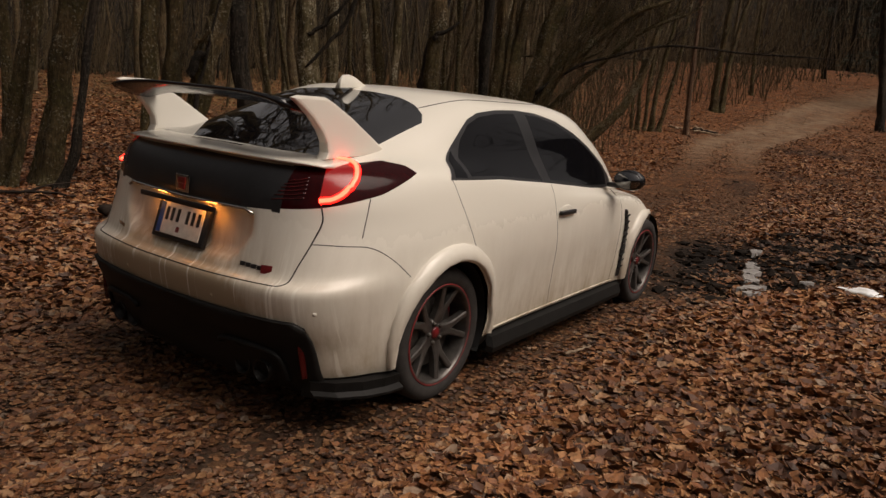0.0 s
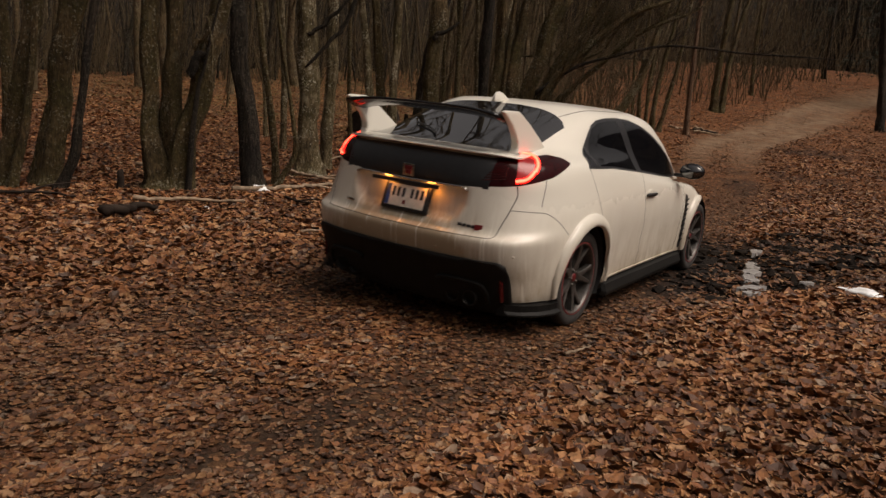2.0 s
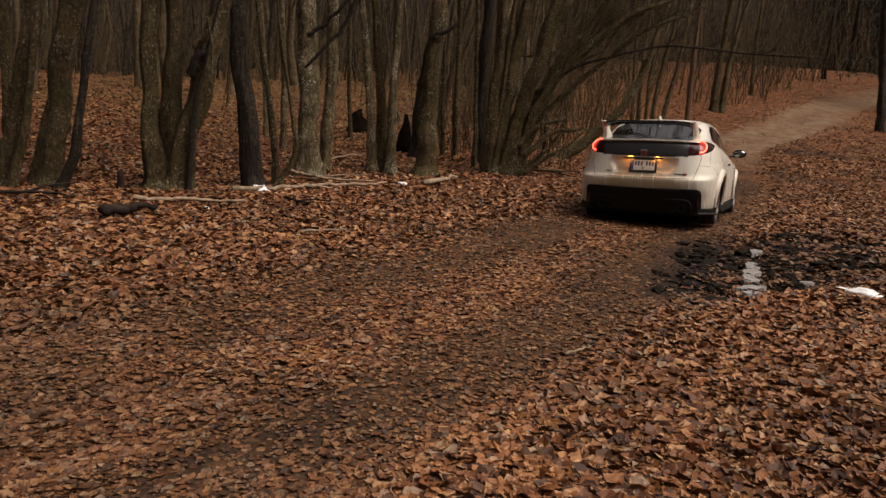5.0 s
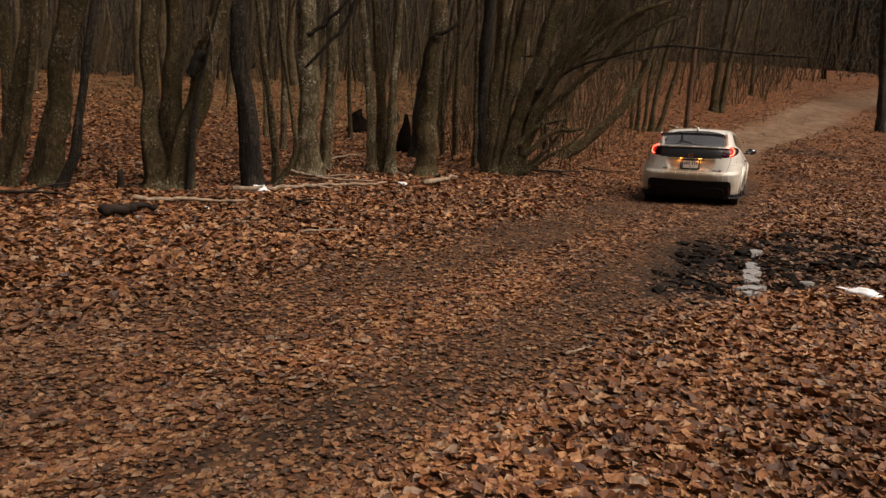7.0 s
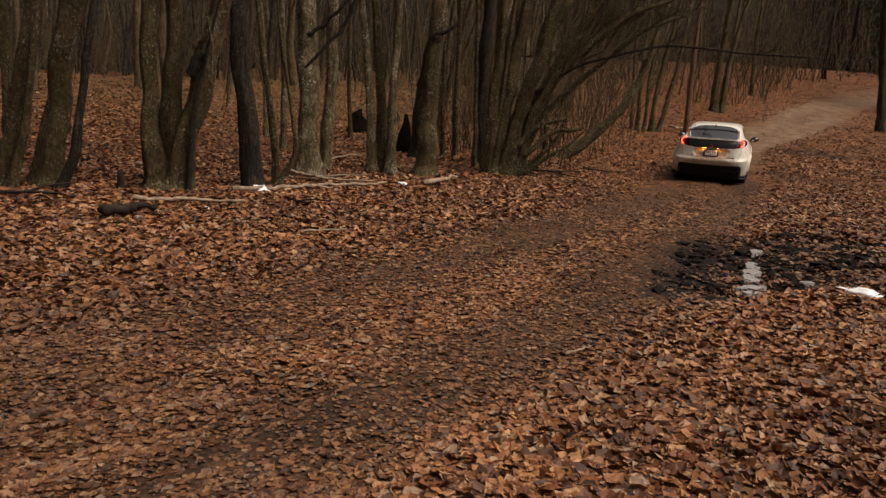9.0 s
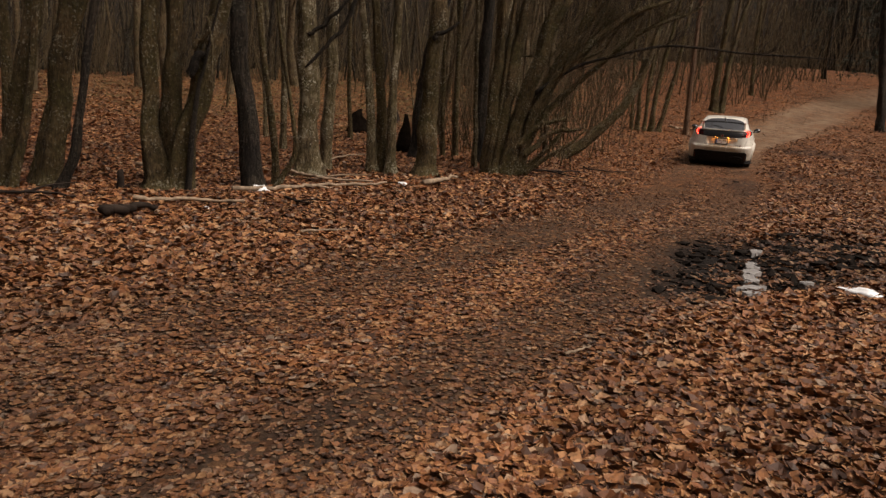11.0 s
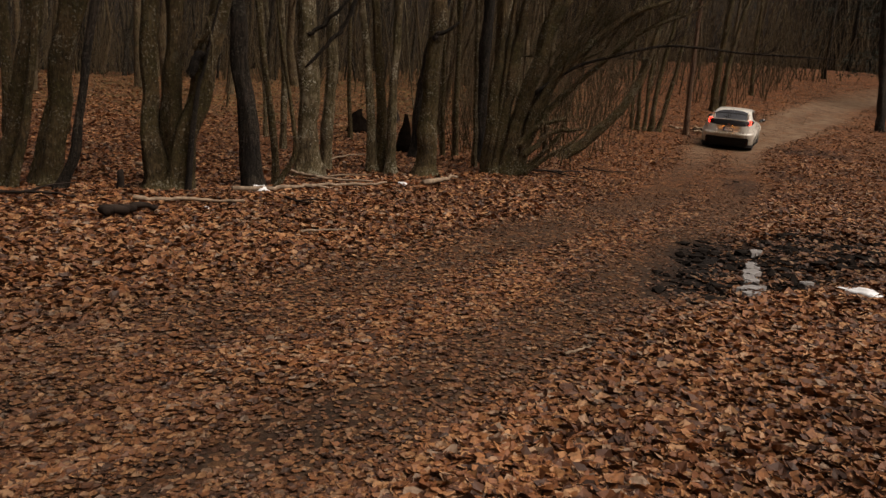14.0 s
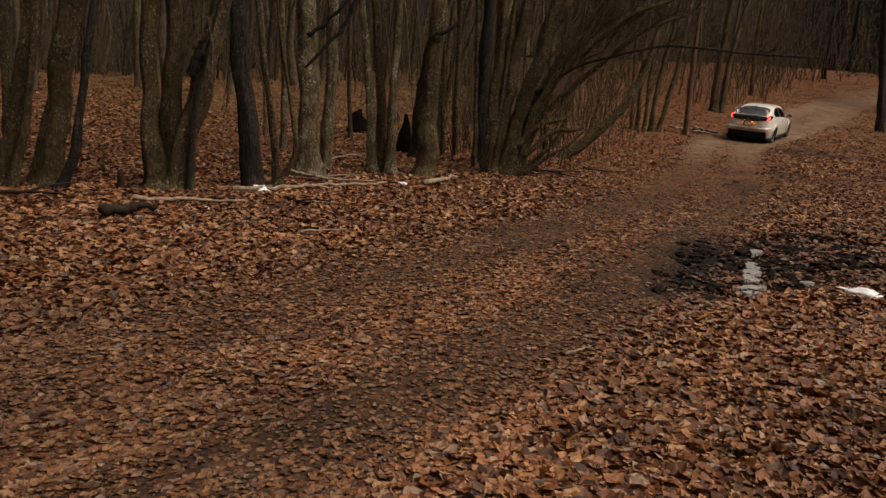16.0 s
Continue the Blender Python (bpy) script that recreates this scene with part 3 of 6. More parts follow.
FRONT_DOOR = ((1.04, 0.99), (1.055, 0.84), (1.095, 0.67), (1.09, 0.245), (2.02, 0.245), (2.06, 0.45), (2.06, 0.72), (2.03, 0.93))
BUMPER = ((-1.0, 0.80), (-0.68, 0.80), (-0.49, 0.785), (-0.40, 0.74), (-0.31, 0.66), (-0.31, 0.15), (-1.0, 0.15))
TAILGATE = ((0.1, 0.628), (-0.50, 0.632), (-0.625, 0.64), (-0.655, 0.67), (-0.69, 0.82), (-0.70, 0.89), (-0.685, 0.955), (-0.56, 1.11), (0.1, 1.11))
LAMP = ((-0.82, 0.902), (-0.63, 0.945), (-0.54, 0.968), (-0.41, 1.0), (-0.29, 1.045), (-0.185, 1.08), (-0.21, 1.108), (-0.29, 1.122), (-0.42, 1.112), (-0.56, 1.092), (-0.82, 1.09))
PANEL = ((0.1, 0.898), (-0.30, 0.902), (-0.53, 0.915), (-0.53, 1.088), (0.1, 1.098))
VALANCE = ((0.1, 0.490), (-0.70, 0.500), (-0.733, 0.478), (-0.744, 0.42), (-0.747, 0.10), (0.1, 0.10))
REAR_SCREEN = ((-0.585, 0.1), (-0.575, -0.45), (-0.53, -0.585), (-0.21, -0.585), (0.10, -0.59), (0.15, -0.55), (0.19, -0.47), (0.215, -0.36), (0.225, -0.15), (0.225, 0.1))
WINDSCREEN = ((1.50, 0.1), (1.50, -0.45), (1.60, -0.56), (2.10, -0.66), (2.42, -0.62), (2.46, 0.1))


def arch(hx, r):
    return tuple((hx + r * math.cos(a), WHEEL_R + 0.012 + r * math.sin(a)) for a in np.linspace(0, 2 * math.pi, 33)[:-1])


def inside(p, poly):
    hit, n = False, len(poly)
    for i in range(n):
        (x0, y0), (x1, y1) = poly[i], poly[(i + 1) % n]
        if (y0 > p[1]) != (y1 > p[1]) and p[0] < (x1 - x0) * (p[1] - y0) / (y1 - y0) + x0:
            hit = not hit
    return hit


VIEWS = {"side": (0, 2), "rear": (1, 2), "top": (0, 1)}


def split_body():
    """Cut the shell along the outlines and sort its faces into pieces."""
    bm = body_mesh()
    cuts = [("side", SIDE_GLASS, lambda c: abs(c.y) > 0.5 and c.z > 0.88), ("side", REAR_PANE, lambda c: abs(c.y) > 0.5 and c.z > 0.88),
            ("side", QUARTER_PANE, lambda c: abs(c.y) > 0.5 and c.z > 0.88), ("side", FRONT_PANE, lambda c: abs(c.y) > 0.5 and c.z > 0.88),
            ("side", LAMP, lambda c: abs(c.y) > 0.4 and c.x < 0), ("side", REAR_DOOR, lambda c: abs(c.y) > 0.5), ("side", FRONT_DOOR, lambda c: abs(c.y) > 0.5),
            ("side", BUMPER, lambda c: c.x < 0), ("side", arch(0.0, 0.352), lambda c: abs(c.y) > 0.5), ("side", arch(2.594, 0.352), lambda c: abs(c.y) > 0.5),
            ("rear", TAILGATE, lambda c: c.x < -0.4), ("rear", PANEL, lambda c: c.x < -0.4), ("rear", VALANCE, lambda c: c.x < -0.35),
            ("top", REAR_SCREEN, lambda c: c.z > 1.0 and c.x < 0.5), ("top", WINDSCREEN, lambda c: c.z > 0.95 and c.x > 1.3),
            ("side", ((-1, 0.245), (4, 0.245)), lambda c: c.z < 0.4), ("rear", ((-0.55, 0.8), (-0.55, 1.2)), lambda c: c.x < -0.3), ]
    for view, poly, near in cuts:
        ia, ib = VIEWS[view]
        for sg in ((1, -1) if view != "side" else (1,)):
            pts = [(p[0] * (sg if view == "rear" else 1), p[1] * (sg if view == "top" else 1)) for p in poly]
            for (a0, b0), (a1, b1) in zip(pts, pts[1:] + (pts[:1] if len(pts) > 2 else [])):
                if math.hypot(a1 - a0, b1 - b0) < 1e-6:
                    continue
                lo = (min(a0, a1) - 0.05, min(b0, b1) - 0.05)
                hi = (max(a0, a1) + 0.05, max(b0, b1) + 0.05)
                faces = [f for f in bm.faces if near(f.calc_center_median()) and any(lo[0] <= v.co[ia] <= hi[0] and lo[1] <= v.co[ib] <= hi[1] for v in f.verts)]
                geom = list({g for f in faces for g in (f, *f.edges, *f.verts)})
                co, no = [0, 0, 0], [0, 0, 0]
                co[ia], co[ib], no[ia], no[ib] = a0, b0, -(b1 - b0), a1 - a0
                if geom:
                    bmesh.ops.bisect_plane(bm, geom=geom, dist=1e-5, plane_co=co, plane_no=Vector(no).normalized())
    bm.normal_update()
    out = {}
    for f in bm.faces:
        c = f.calc_center_median()
        side, yz = (c.x, c.z), (-abs(c.y), c.z)
        s = "right" if c.y < 0 else "left"
        if abs(c.y) > 0.5 and c.z < 0.75 and (inside(side, arch(0, 0.352)) or inside(side, arch(2.594, 0.352))):
            continue
        if abs(c.y) > 0.5 and c.z > 0.88 and inside(side, SIDE_GLASS):
            key = "frame"
            for k, poly in (("rear_pane", REAR_PANE), ("quarter_pane", QUARTER_PANE), ("front_pane", FRONT_PANE)):
                key = k if inside(side, poly) else key
            key += "_" + s
        elif c.z > 1.0 and c.x < 0.5 and c.z > 1.10 and inside((c.x, -abs(c.y)), REAR_SCREEN) and f.normal.z > 0.2:
            key = "rear_screen"
        elif c.z > 0.95 and c.x > 1.3 and inside((c.x, -abs(c.y)), WINDSCREEN) and f.normal.z > 0.1:
            key = "windscreen"
        elif c.x < 0 and abs(c.y) > 0.55 and inside(side, LAMP):
            key = "lamp_" + s
        elif c.x < -0.4 and (inside(yz, PANEL) or (abs(c.y) > 0.5 and abs(c.y) < 0.55 and 0.9 < c.z < 1.09)):
            key = "panel"
        elif c.x < -0.35 and inside(yz, VALANCE):
            key = "valance"
        elif c.z < 0.245:
            key = "skirt"
        elif c.x < -0.4 and c.z > 0.6 and inside(yz, TAILGATE):
            key = "tailgate"
        elif c.x < 0 and inside(side, BUMPER):
            key = "bumper"
        elif abs(c.y) > 0.5 and inside(side, REAR_DOOR):
            key = "rear_door_" + s
        elif abs(c.y) > 0.5 and inside(side, FRONT_DOOR):
            key = "front_door_" + s
        else:
            key = "shell"
        out.setdefault(key, []).append([v.co.copy() for v in f.verts])
    bm.free()
    return out


def piece(polys, shift=0.0):
    bm = bmesh.new()
    seen = {}
    for poly in polys:
        vs = []
        for p in poly:
            k = (round(p.x, 5), round(p.y, 5), round(p.z, 5))
            if k not in seen:
                seen[k] = bm.verts.new(p)
            if seen[k] not in vs:
                vs.append(seen[k])
        if len(vs) > 2:
            try:
                bm.faces.new(vs)
            except ValueError:
                pass
    bm.normal_update()
    if shift:
        for v in bm.verts:
            v.co = v.co + v.normal * shift
    return bm


def lathe(bm, profile, seg=48):
    """Turn a profile of (radius, y) round the wheel's axle."""
    rings = [[bm.verts.new((r * math.cos(2 * math.pi * k / seg), y, r * math.sin(2 * math.pi * k / seg))) for k in range(seg)] for r, y in profile]
    for a, b in zip(rings, rings[1:]):
        for k in range(seg):
            bm.faces.new((a[k], a[(k + 1) % seg], b[(k + 1) % seg], b[k]))
    bmesh.ops.recalc_face_normals(bm, faces=bm.faces)
    return bm


def build_wheel(car):
    """One wheel, its face towards -y."""
    w = new("wheel")
    w.parent = car
    R = WHEEL_R
    bm = lathe(bmesh.new(), [(0.235, 0.105), (0.262, 0.117), (0.29, 0.117), (0.312, 0.108), (R, 0.085), (R + 0.001, 0.045), (R - 0.006, 0.042), (R - 0.006, 0.034), (R + 0.001, 0.031), (R + 0.001, -0.031),
                             (R - 0.006, -0.034), (R - 0.006, -0.042), (R + 0.001, -0.045), (R, -0.085), (0.312, -0.108), (0.29, -0.117), (0.262, -0.117), (0.248, -0.108), (0.238, -0.102)], 64)
    part("tyre", bm, RUBBER, w, "dusty black low-profile tyre")
    bm = lathe(bmesh.new(), [(0.245, -0.108), (0.238, -0.112), (0.231, -0.108), (0.225, -0.09), (0.215, -0.03), (0.212, 0.10), (0.235, 0.108)], 64)
    part("rim", bm, RIM, w, "dark grey alloy rim")
    bm = lathe(bmesh.new(), [(0.246, -0.1095), (0.2435, -0.1125), (0.2405, -0.1125), (0.239, -0.1095)], 64)
    part("red_line", bm, RIM_RED, w, "thin red rim line")
    spoke = bmesh.new()
    for sg in (-1, 1):
        # one arm of the forked spoke: inner stem, then out to the rim
        line = [(0.035, 0.006), (0.075, 0.009), (0.115, 0.014), (0.165, 0.034), (0.205, 0.050), (0.232, 0.062)]
        wid = [0.026, 0.023, 0.020, 0.0165, 0.016, 0.020]
        face_y = [-0.070, -0.076, -0.082, -0.090, -0.097, -0.103]
        rows = []
        for (r, off), wd, fy in zip(line, wid, face_y):
            sec = [(off - wd, fy + 0.035), (off - wd, fy + 0.004), (off - wd * 0.6, fy), (off + wd * 0.6, fy), (off + wd, fy + 0.004), (off + wd, fy + 0.035)]
            rows.append([spoke.verts.new((r, y, sg * a)) for a, y in sec])
        for a, b in zip(rows, rows[1:]):
            for k in range(5):
                spoke.faces.new((a[k], a[k + 1], b[k + 1], b[k]))
    bmesh.ops.recalc_face_normals(spoke, faces=spoke.faces)
    first = part("spoke", spoke, RIM, w, smooth=False)
    for k in range(1, 5):
        o = new("spoke", first.data)
        o.parent, o.matrix_basis = w, Matrix.Rotation(2 * math.pi * k / 5, 4, "Y")
    bm = lathe(bmesh.new(), [(0.0001, -0.072), (0.058, -0.072), (0.066, -0.066), (0.07, -0.03), (0.07, 0.0)], 32)
    part("hub", bm, RIM, w)
    bm = lathe(bmesh.new(), [(0.0001, -0.081), (0.024, -0.081), (0.029, -0.077), (0.03, -0.07)], 24)
    part("centre_cap", bm, RED_BADGE, w, "dull red centre cap")
    nut = None
    for k in range(5):
        m = Matrix.Rotation(2 * math.pi * (k + 0.5) / 5, 4, "Y") @ Matrix.Translation((0.048, -0.074, 0))
        if nut is None:
            bm = lathe(bmesh.new(), [(0.0001, -0.010), (0.008, -0.010), (0.011, -0.006), (0.011, 0.004)], 8)
            nut = part("wheel_nut", bm, STEEL, w)
            nut.matrix_basis = m
        else:
            o = new("wheel_nut", nut.data)
            o.parent, o.matrix_basis = w, m
    bm = lathe(bmesh.new(), [(0.07, -0.035), (0.168, -0.035), (0.17, -0.033), (0.17, -0.012), (0.168, -0.01), (0.07, -0.01)], 40)
    part("brake_disc", bm, STEEL, w, "brushed steel brake disc")
    return w


def extrude_profile(bm, pts, y0, y1, taper=1.0, z0=0.0, bevel=0.008):
    """A plate with the outline (x, z), from y0 to y1, thinner with height by taper."""
    rows = []
    zs = [p[1] for p in pts]
    for side in (0, 1):
        ring = []
        for x, z in pts:
            k = (z - min(zs)) / (max(zs) - min(zs) + 1e-9)
            mid, half = (y0 + y1) / 2, (y1 - y0) / 2 * (1 + (taper - 1) * k)
            ring.append(bm.verts.new((x, mid + (half if side else -half), z)))
        rows.append(ring)
    f0, f1 = bm.faces.new(rows[0]), bm.faces.new(rows[1][::-1])
    n = len(pts)
    for k in range(n):
        bm.faces.new((rows[0][k], rows[1][k], rows[1][(k + 1) % n], rows[0][(k + 1) % n]))
    bmesh.ops.recalc_face_normals(bm, faces=bm.faces)
    if bevel:
        bmesh.ops.bevel(bm, geom=[e for f in (f0, f1) for e in f.edges], offset=bevel, segments=2, affect="EDGES", profile=0.6)
    return bm


def build_car():
    car = new("car")
    tagged(car, "white sporty hatchback with mud-streaked flanks and black rear wing", "car")
    whole = body_mesh()
    skin = BVHTree.FromBMesh(whole)
    whole.free()

    def on(p, off=0.002):
        q, n, _, _ = skin.find_nearest(Vector(p))
        n = n if n.dot(q - Vector((1.2, 0, 0.7))) > 0 else -n
        return q + n * off

    def strip(name, pts, r, mat, n=8, off=0.0, mirror=False, label="", parent=None, smooth_way=True):
        for sg in ((1, -1) if mirror else (1,)):
            p3 = [Vector((x, y * sg, z)) for x, y, z in pts]
            way = curve_points(p3, n) if smooth_way else p3
            bm = tube(bmesh.new(), [on(p, off if mat is not SEAM else -0.45 * r) for p in way], [r] * len(way), 6)
            ob = part(name, bm, mat, parent or car, label)
        return ob

    def patch(a, b, nu, nv, off):
        ca, cb = [Vector(p) for p in a], [Vector(p) for p in b]
        bm = bmesh.new()
        rows = []
        for i in range(nu + 1):
            t = i / nu * (len(ca) - 1)
            k = min(int(t), len(ca) - 2)
            pa, pb = ca[k].lerp(ca[k + 1], t - k), cb[k].lerp(cb[k + 1], t - k)
            rows.append([bm.verts.new(on(pa.lerp(pb, j / nv), off)) for j in range(nv + 1)])
        for r0, r1 in zip(rows, rows[1:]):
            for j in range(nv):
                bm.faces.new((r0[j], r0[j + 1], r1[j + 1], r1[j]))
        bmesh.ops.recalc_face_normals(bm, faces=bm.faces)
        return bm

    got = split_body()
    names = {
        "shell": ("body", PAINT, "white body shell with brown splashes"), "tailgate": ("tailgate", PAINT, "white tailgate stained with dried mud"),
        "bumper": ("rear_bumper", PAINT, "white rear bumper with muddy runs"), "valance": ("rear_valance", DIRTY_BLACK, "black plastic rear valance"),
        "skirt": ("side_skirt", DIRTY_BLACK, "black lower skirt"), "panel": ("tailgate_panel", BLACK, "dark panel between the rear lamps"),
        "rear_screen": ("rear_window", GLASS, "dark tinted rear window"), "windscreen": ("windscreen", GLASS, ""),
    }
    made = {}
    for key, polys in got.items():
        base = key.replace("_right", "").replace("_left", "")
        if key in names:
            nm, mat, lab = names[key]
        elif base == "frame":
            nm, mat, lab = "window_surround", BLACK, "black window surround"
        elif base.endswith("pane"):
            nm, mat, lab = ("rear_quarter_window" if base.startswith("q") else base.split("_")[0] + "_side_window"), SIDE_TINT, "dark tinted side window"
        elif base == "lamp":
            nm, mat, lab = "tail_lamp", DARK_LENS, "dark red wraparound tail lamp, lit"
        else:
            nm, mat, lab = base, PAINT, "white door with mud along its foot"
        bm = piece(polys, 0.018 if key == "valance" else 0.0)
        if key == "valance":
            bmesh.ops.solidify(bm, geom=bm.faces[:], thickness=0.024)
        made[key] = part(nm, bm, mat, car, lab)

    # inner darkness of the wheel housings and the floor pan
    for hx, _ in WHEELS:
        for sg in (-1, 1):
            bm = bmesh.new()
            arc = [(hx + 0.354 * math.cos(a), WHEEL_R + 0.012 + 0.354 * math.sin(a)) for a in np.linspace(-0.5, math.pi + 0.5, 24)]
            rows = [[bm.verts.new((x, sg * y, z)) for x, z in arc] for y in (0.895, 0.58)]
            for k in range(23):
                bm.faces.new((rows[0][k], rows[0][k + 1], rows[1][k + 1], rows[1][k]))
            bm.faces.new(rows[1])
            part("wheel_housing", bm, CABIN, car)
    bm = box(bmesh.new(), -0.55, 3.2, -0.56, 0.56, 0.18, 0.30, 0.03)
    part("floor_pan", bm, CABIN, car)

    # lip of each wheel arch
    for hx, _ in WHEELS:
        for sg in (-1, 1):
            bm = bmesh.new()
            rows = []
            for a in np.linspace(-0.22, math.pi + 0.22, 36):
                ring = []
                for r, off in ((0.353, -0.012), (0.356, 0.014), (0.366, 0.020), (0.40, 0.021), (0.428, 0.016), (0.437, 0.009), (0.441, -0.003)):
                    ring.append(bm.verts.new(on((hx + r * math.cos(a), sg * 0.95, WHEEL_R + 0.012 + r * math.sin(a)), off)))
                rows.append(ring)
            for r0, r1 in zip(rows, rows[1:]):
                for k in range(6):
                    bm.faces.new((r0[k], r0[k + 1], r1[k + 1], r1[k]))
            bmesh.ops.recalc_face_normals(bm, faces=bm.faces)
            part("wheel_arch", bm, PAINT, car, "white flared wheel arch")

    # seams between the panels
    gap = 0.0022
    strip("tailgate_seam", [(-0.63, -0.68, 0.945), (-0.64, -0.70, 0.89), (-0.67, -0.69, 0.82), (-0.72, -0.665, 0.72), (-0.775, -0.645, 0.645), (-0.81, -0.58, 0.632), (-0.85, -0.3, 0.628), (-0.86, 0, 0.628),
                            (-0.85, 0.3, 0.628), (-0.81, 0.58, 0.632), (-0.775, 0.645, 0.645), (-0.72, 0.665, 0.72), (-0.67, 0.69, 0.82), (-0.64, 0.70, 0.89), (-0.63, 0.68, 0.945)], 0.0038, SEAM)
    strip("bumper_seam", [(-0.68, -0.69, 0.80), (-0.58, -0.77, 0.795), (-0.49, -0.83, 0.79), (-0.40, -0.87, 0.74), (-0.31, -0.91, 0.66)], gap, SEAM, mirror=True)
    strip("door_seam", [(0.03, -0.82, 1.05), (0.065, -0.87, 0.96), (0.12, -0.90, 0.84), (0.17, -0.92, 0.73)], gap, SEAM, mirror=True)
    strip("door_seam", [(1.045, -0.83, 0.985), (1.055, -0.88, 0.84), (1.09, -0.89, 0.67), (1.095, -0.88, 0.45), (1.09, -0.88, 0.26)], gap, SEAM, mirror=True)
    strip("door_seam", [(2.03, -0.85, 0.91), (2.06, -0.88, 0.72), (2.06, -0.88, 0.45), (2.02, -0.88, 0.26)], gap, SEAM, mirror=True)
    strip("fender_crease", [(-0.46, -0.77, 0.975), (-0.49, -0.79, 0.90), (-0.52, -0.81, 0.83)], 0.003, SEAM, mirror=True)
    strip("roof_seam", [(0.15, -0.50, 1.36), (0.30, -0.53, 1.39), (0.60, -0.56, 1.41), (1.0, -0.56, 1.42), (1.4, -0.54, 1.41)], 0.004, SEAM, mirror=True)
    strip("trim_bar", [(-0.78, 0.42, 0.888), (-0.79, 0.2, 0.889), (-0.79, 0, 0.889), (-0.79, -0.2, 0.889), (-0.78, -0.42, 0.888)], 0.007, CHROME, off=0.006, label="thin bright trim bar over the plate")
    strip("sill_trim", [(0.43, -0.88, 0.262), (1.0, -0.88, 0.262), (2.06, -0.88, 0.262)], 0.006, PAINT, off=0.004, mirror=True)

    # black skirts standing proud under the doors, and the corner pieces of the bumper
    for sg in (-1, 1):
        bm = bmesh.new()
        sec = [(0.868, 0.235), (0.905, 0.222), (0.925, 0.165), (0.915, 0.135), (0.80, 0.130), (0.80, 0.235)]
        rows = []
        for x in (0.405, 0.43, 0.8, 1.3, 1.8, 2.17, 2.2):
            pinch = 0.03 if x in (0.405, 2.2) else 0.0
            rows.append([bm.verts.new((x, sg * (y - pinch), z + pinch * 0.4)) for y, z in sec])
        for a, b in zip(rows, rows[1:]):
            for k in range(6):
                bm.faces.new((a[k], a[(k + 1) % 6], b[(k + 1) % 6], b[k]))
        bm.faces.new(rows[0]), bm.faces.new(rows[-1][::-1])
        bmesh.ops.recalc_face_normals(bm, faces=bm.faces)
        part("sill_blade", bm, DIRTY_BLACK, car, "black sill blade under the doors", smooth=False)
        bm = bmesh.new()
        rows = []
        for x, y in ((-0.68, 0.72), (-0.62, 0.80), (-0.52, 0.865), (-0.42, 0.90), (-0.335, 0.91)):
            rows.append([bm.verts.new((x, sg * (y + dy), z)) for dy, z in ((-0.05, 0.235), (0.002, 0.235), (0.0, 0.195), (0.024, 0.180), (0.022, 0.168), (-0.05, 0.158))])
        for a, b in zip(rows, rows[1:]):
            for k in range(6):
                bm.faces.new((a[k], a[(k + 1) % 6], b[(k + 1) % 6], b[k]))
        bm.faces.new(rows[0]), bm.faces.new(rows[-1][::-1])
        bmesh.ops.recalc_face_normals(bm, faces=bm.faces)
        part("bumper_blade", bm, DIRTY_BLACK, car, "black blade at the bumper's corner", smooth=False)
        # red reflector, exhaust pair and its housing
        bm = box(bmesh.new(), -0.012, 0.012, -0.012, 0.012, -0.075, 0.075, 0.004, pose(-0.722, sg * 0.708, 0.33, 0, -10, sg * 30))
        part("reflector", bm, RED_LENS, car, "narrow dark red reflector")
        for k in (0.40, 0.52):
            bm = bmesh.new()
            ring = [(0.0001, 0.1), (0.040, 0.1), (0.042, -0.08), (0.047, -0.085), (0.05, -0.08), (0.05, 0.1)]
            lathe(bm, ring, 24)
            bmesh.ops.transform(bm, matrix=pose(-0.685, sg * k, 0.245, 0, 0, -90), verts=bm.verts)
            part("exhaust_tip", bm, TAILPIPE, car, "round dark exhaust tip")
        hood = [(-0.80, sg * 0.30, 0.335), (-0.80, sg * 0.36, 0.355), (-0.79, sg * 0.52, 0.352), (-0.77, sg * 0.60, 0.335), (-0.75, sg * 0.63, 0.28), (-0.72, sg * 0.63, 0.22)]
        way = curve_points(hood, 6)
        part("exhaust_surround", tube(bmesh.new(), [on(p, 0.022) for p in way], [0.014] * len(way), 8), DIRTY_BLACK, car)
    for y in (-0.24, -0.08, 0.08, 0.24):
        bm = extrude_profile(bmesh.new(), [(-0.75, 0.27), (-0.45, 0.27), (-0.45, 0.165), (-0.68, 0.15)], y - 0.008, y + 0.008, bevel=0.003)
        part("diffuser_fin", bm, DIRTY_BLACK, car)

    # tail lamps: glowing hook, its red field, dark inner lens with ribs
    for sg, key in ((-1, "lamp_right"), (1, "lamp_left")):
        lamp = made[key]
        hook = [(-0.485, sg * 0.60, 1.083), (-0.45, sg * 0.635, 1.086), (-0.445, sg * 0.67, 1.072), (-0.47, sg * 0.70, 1.04), (-0.53, sg * 0.71, 1.0), (-0.585, sg * 0.70, 0.972), (-0.625, sg * 0.665, 0.96)]
        inner = [(-0.485, sg * 0.595, 1.088), (-0.51, sg * 0.60, 1.075), (-0.53, sg * 0.61, 1.06), (-0.56, sg * 0.62, 1.03), (-0.585, sg * 0.635, 1.0), (-0.61, sg * 0.65, 0.975), (-0.628, sg * 0.66, 0.962)]
        part("red_field", patch(hook, inner, 18, 4, 0.004), LED_FIELD, lamp, "glowing red lens field")
        way = curve_points(hook, 6)
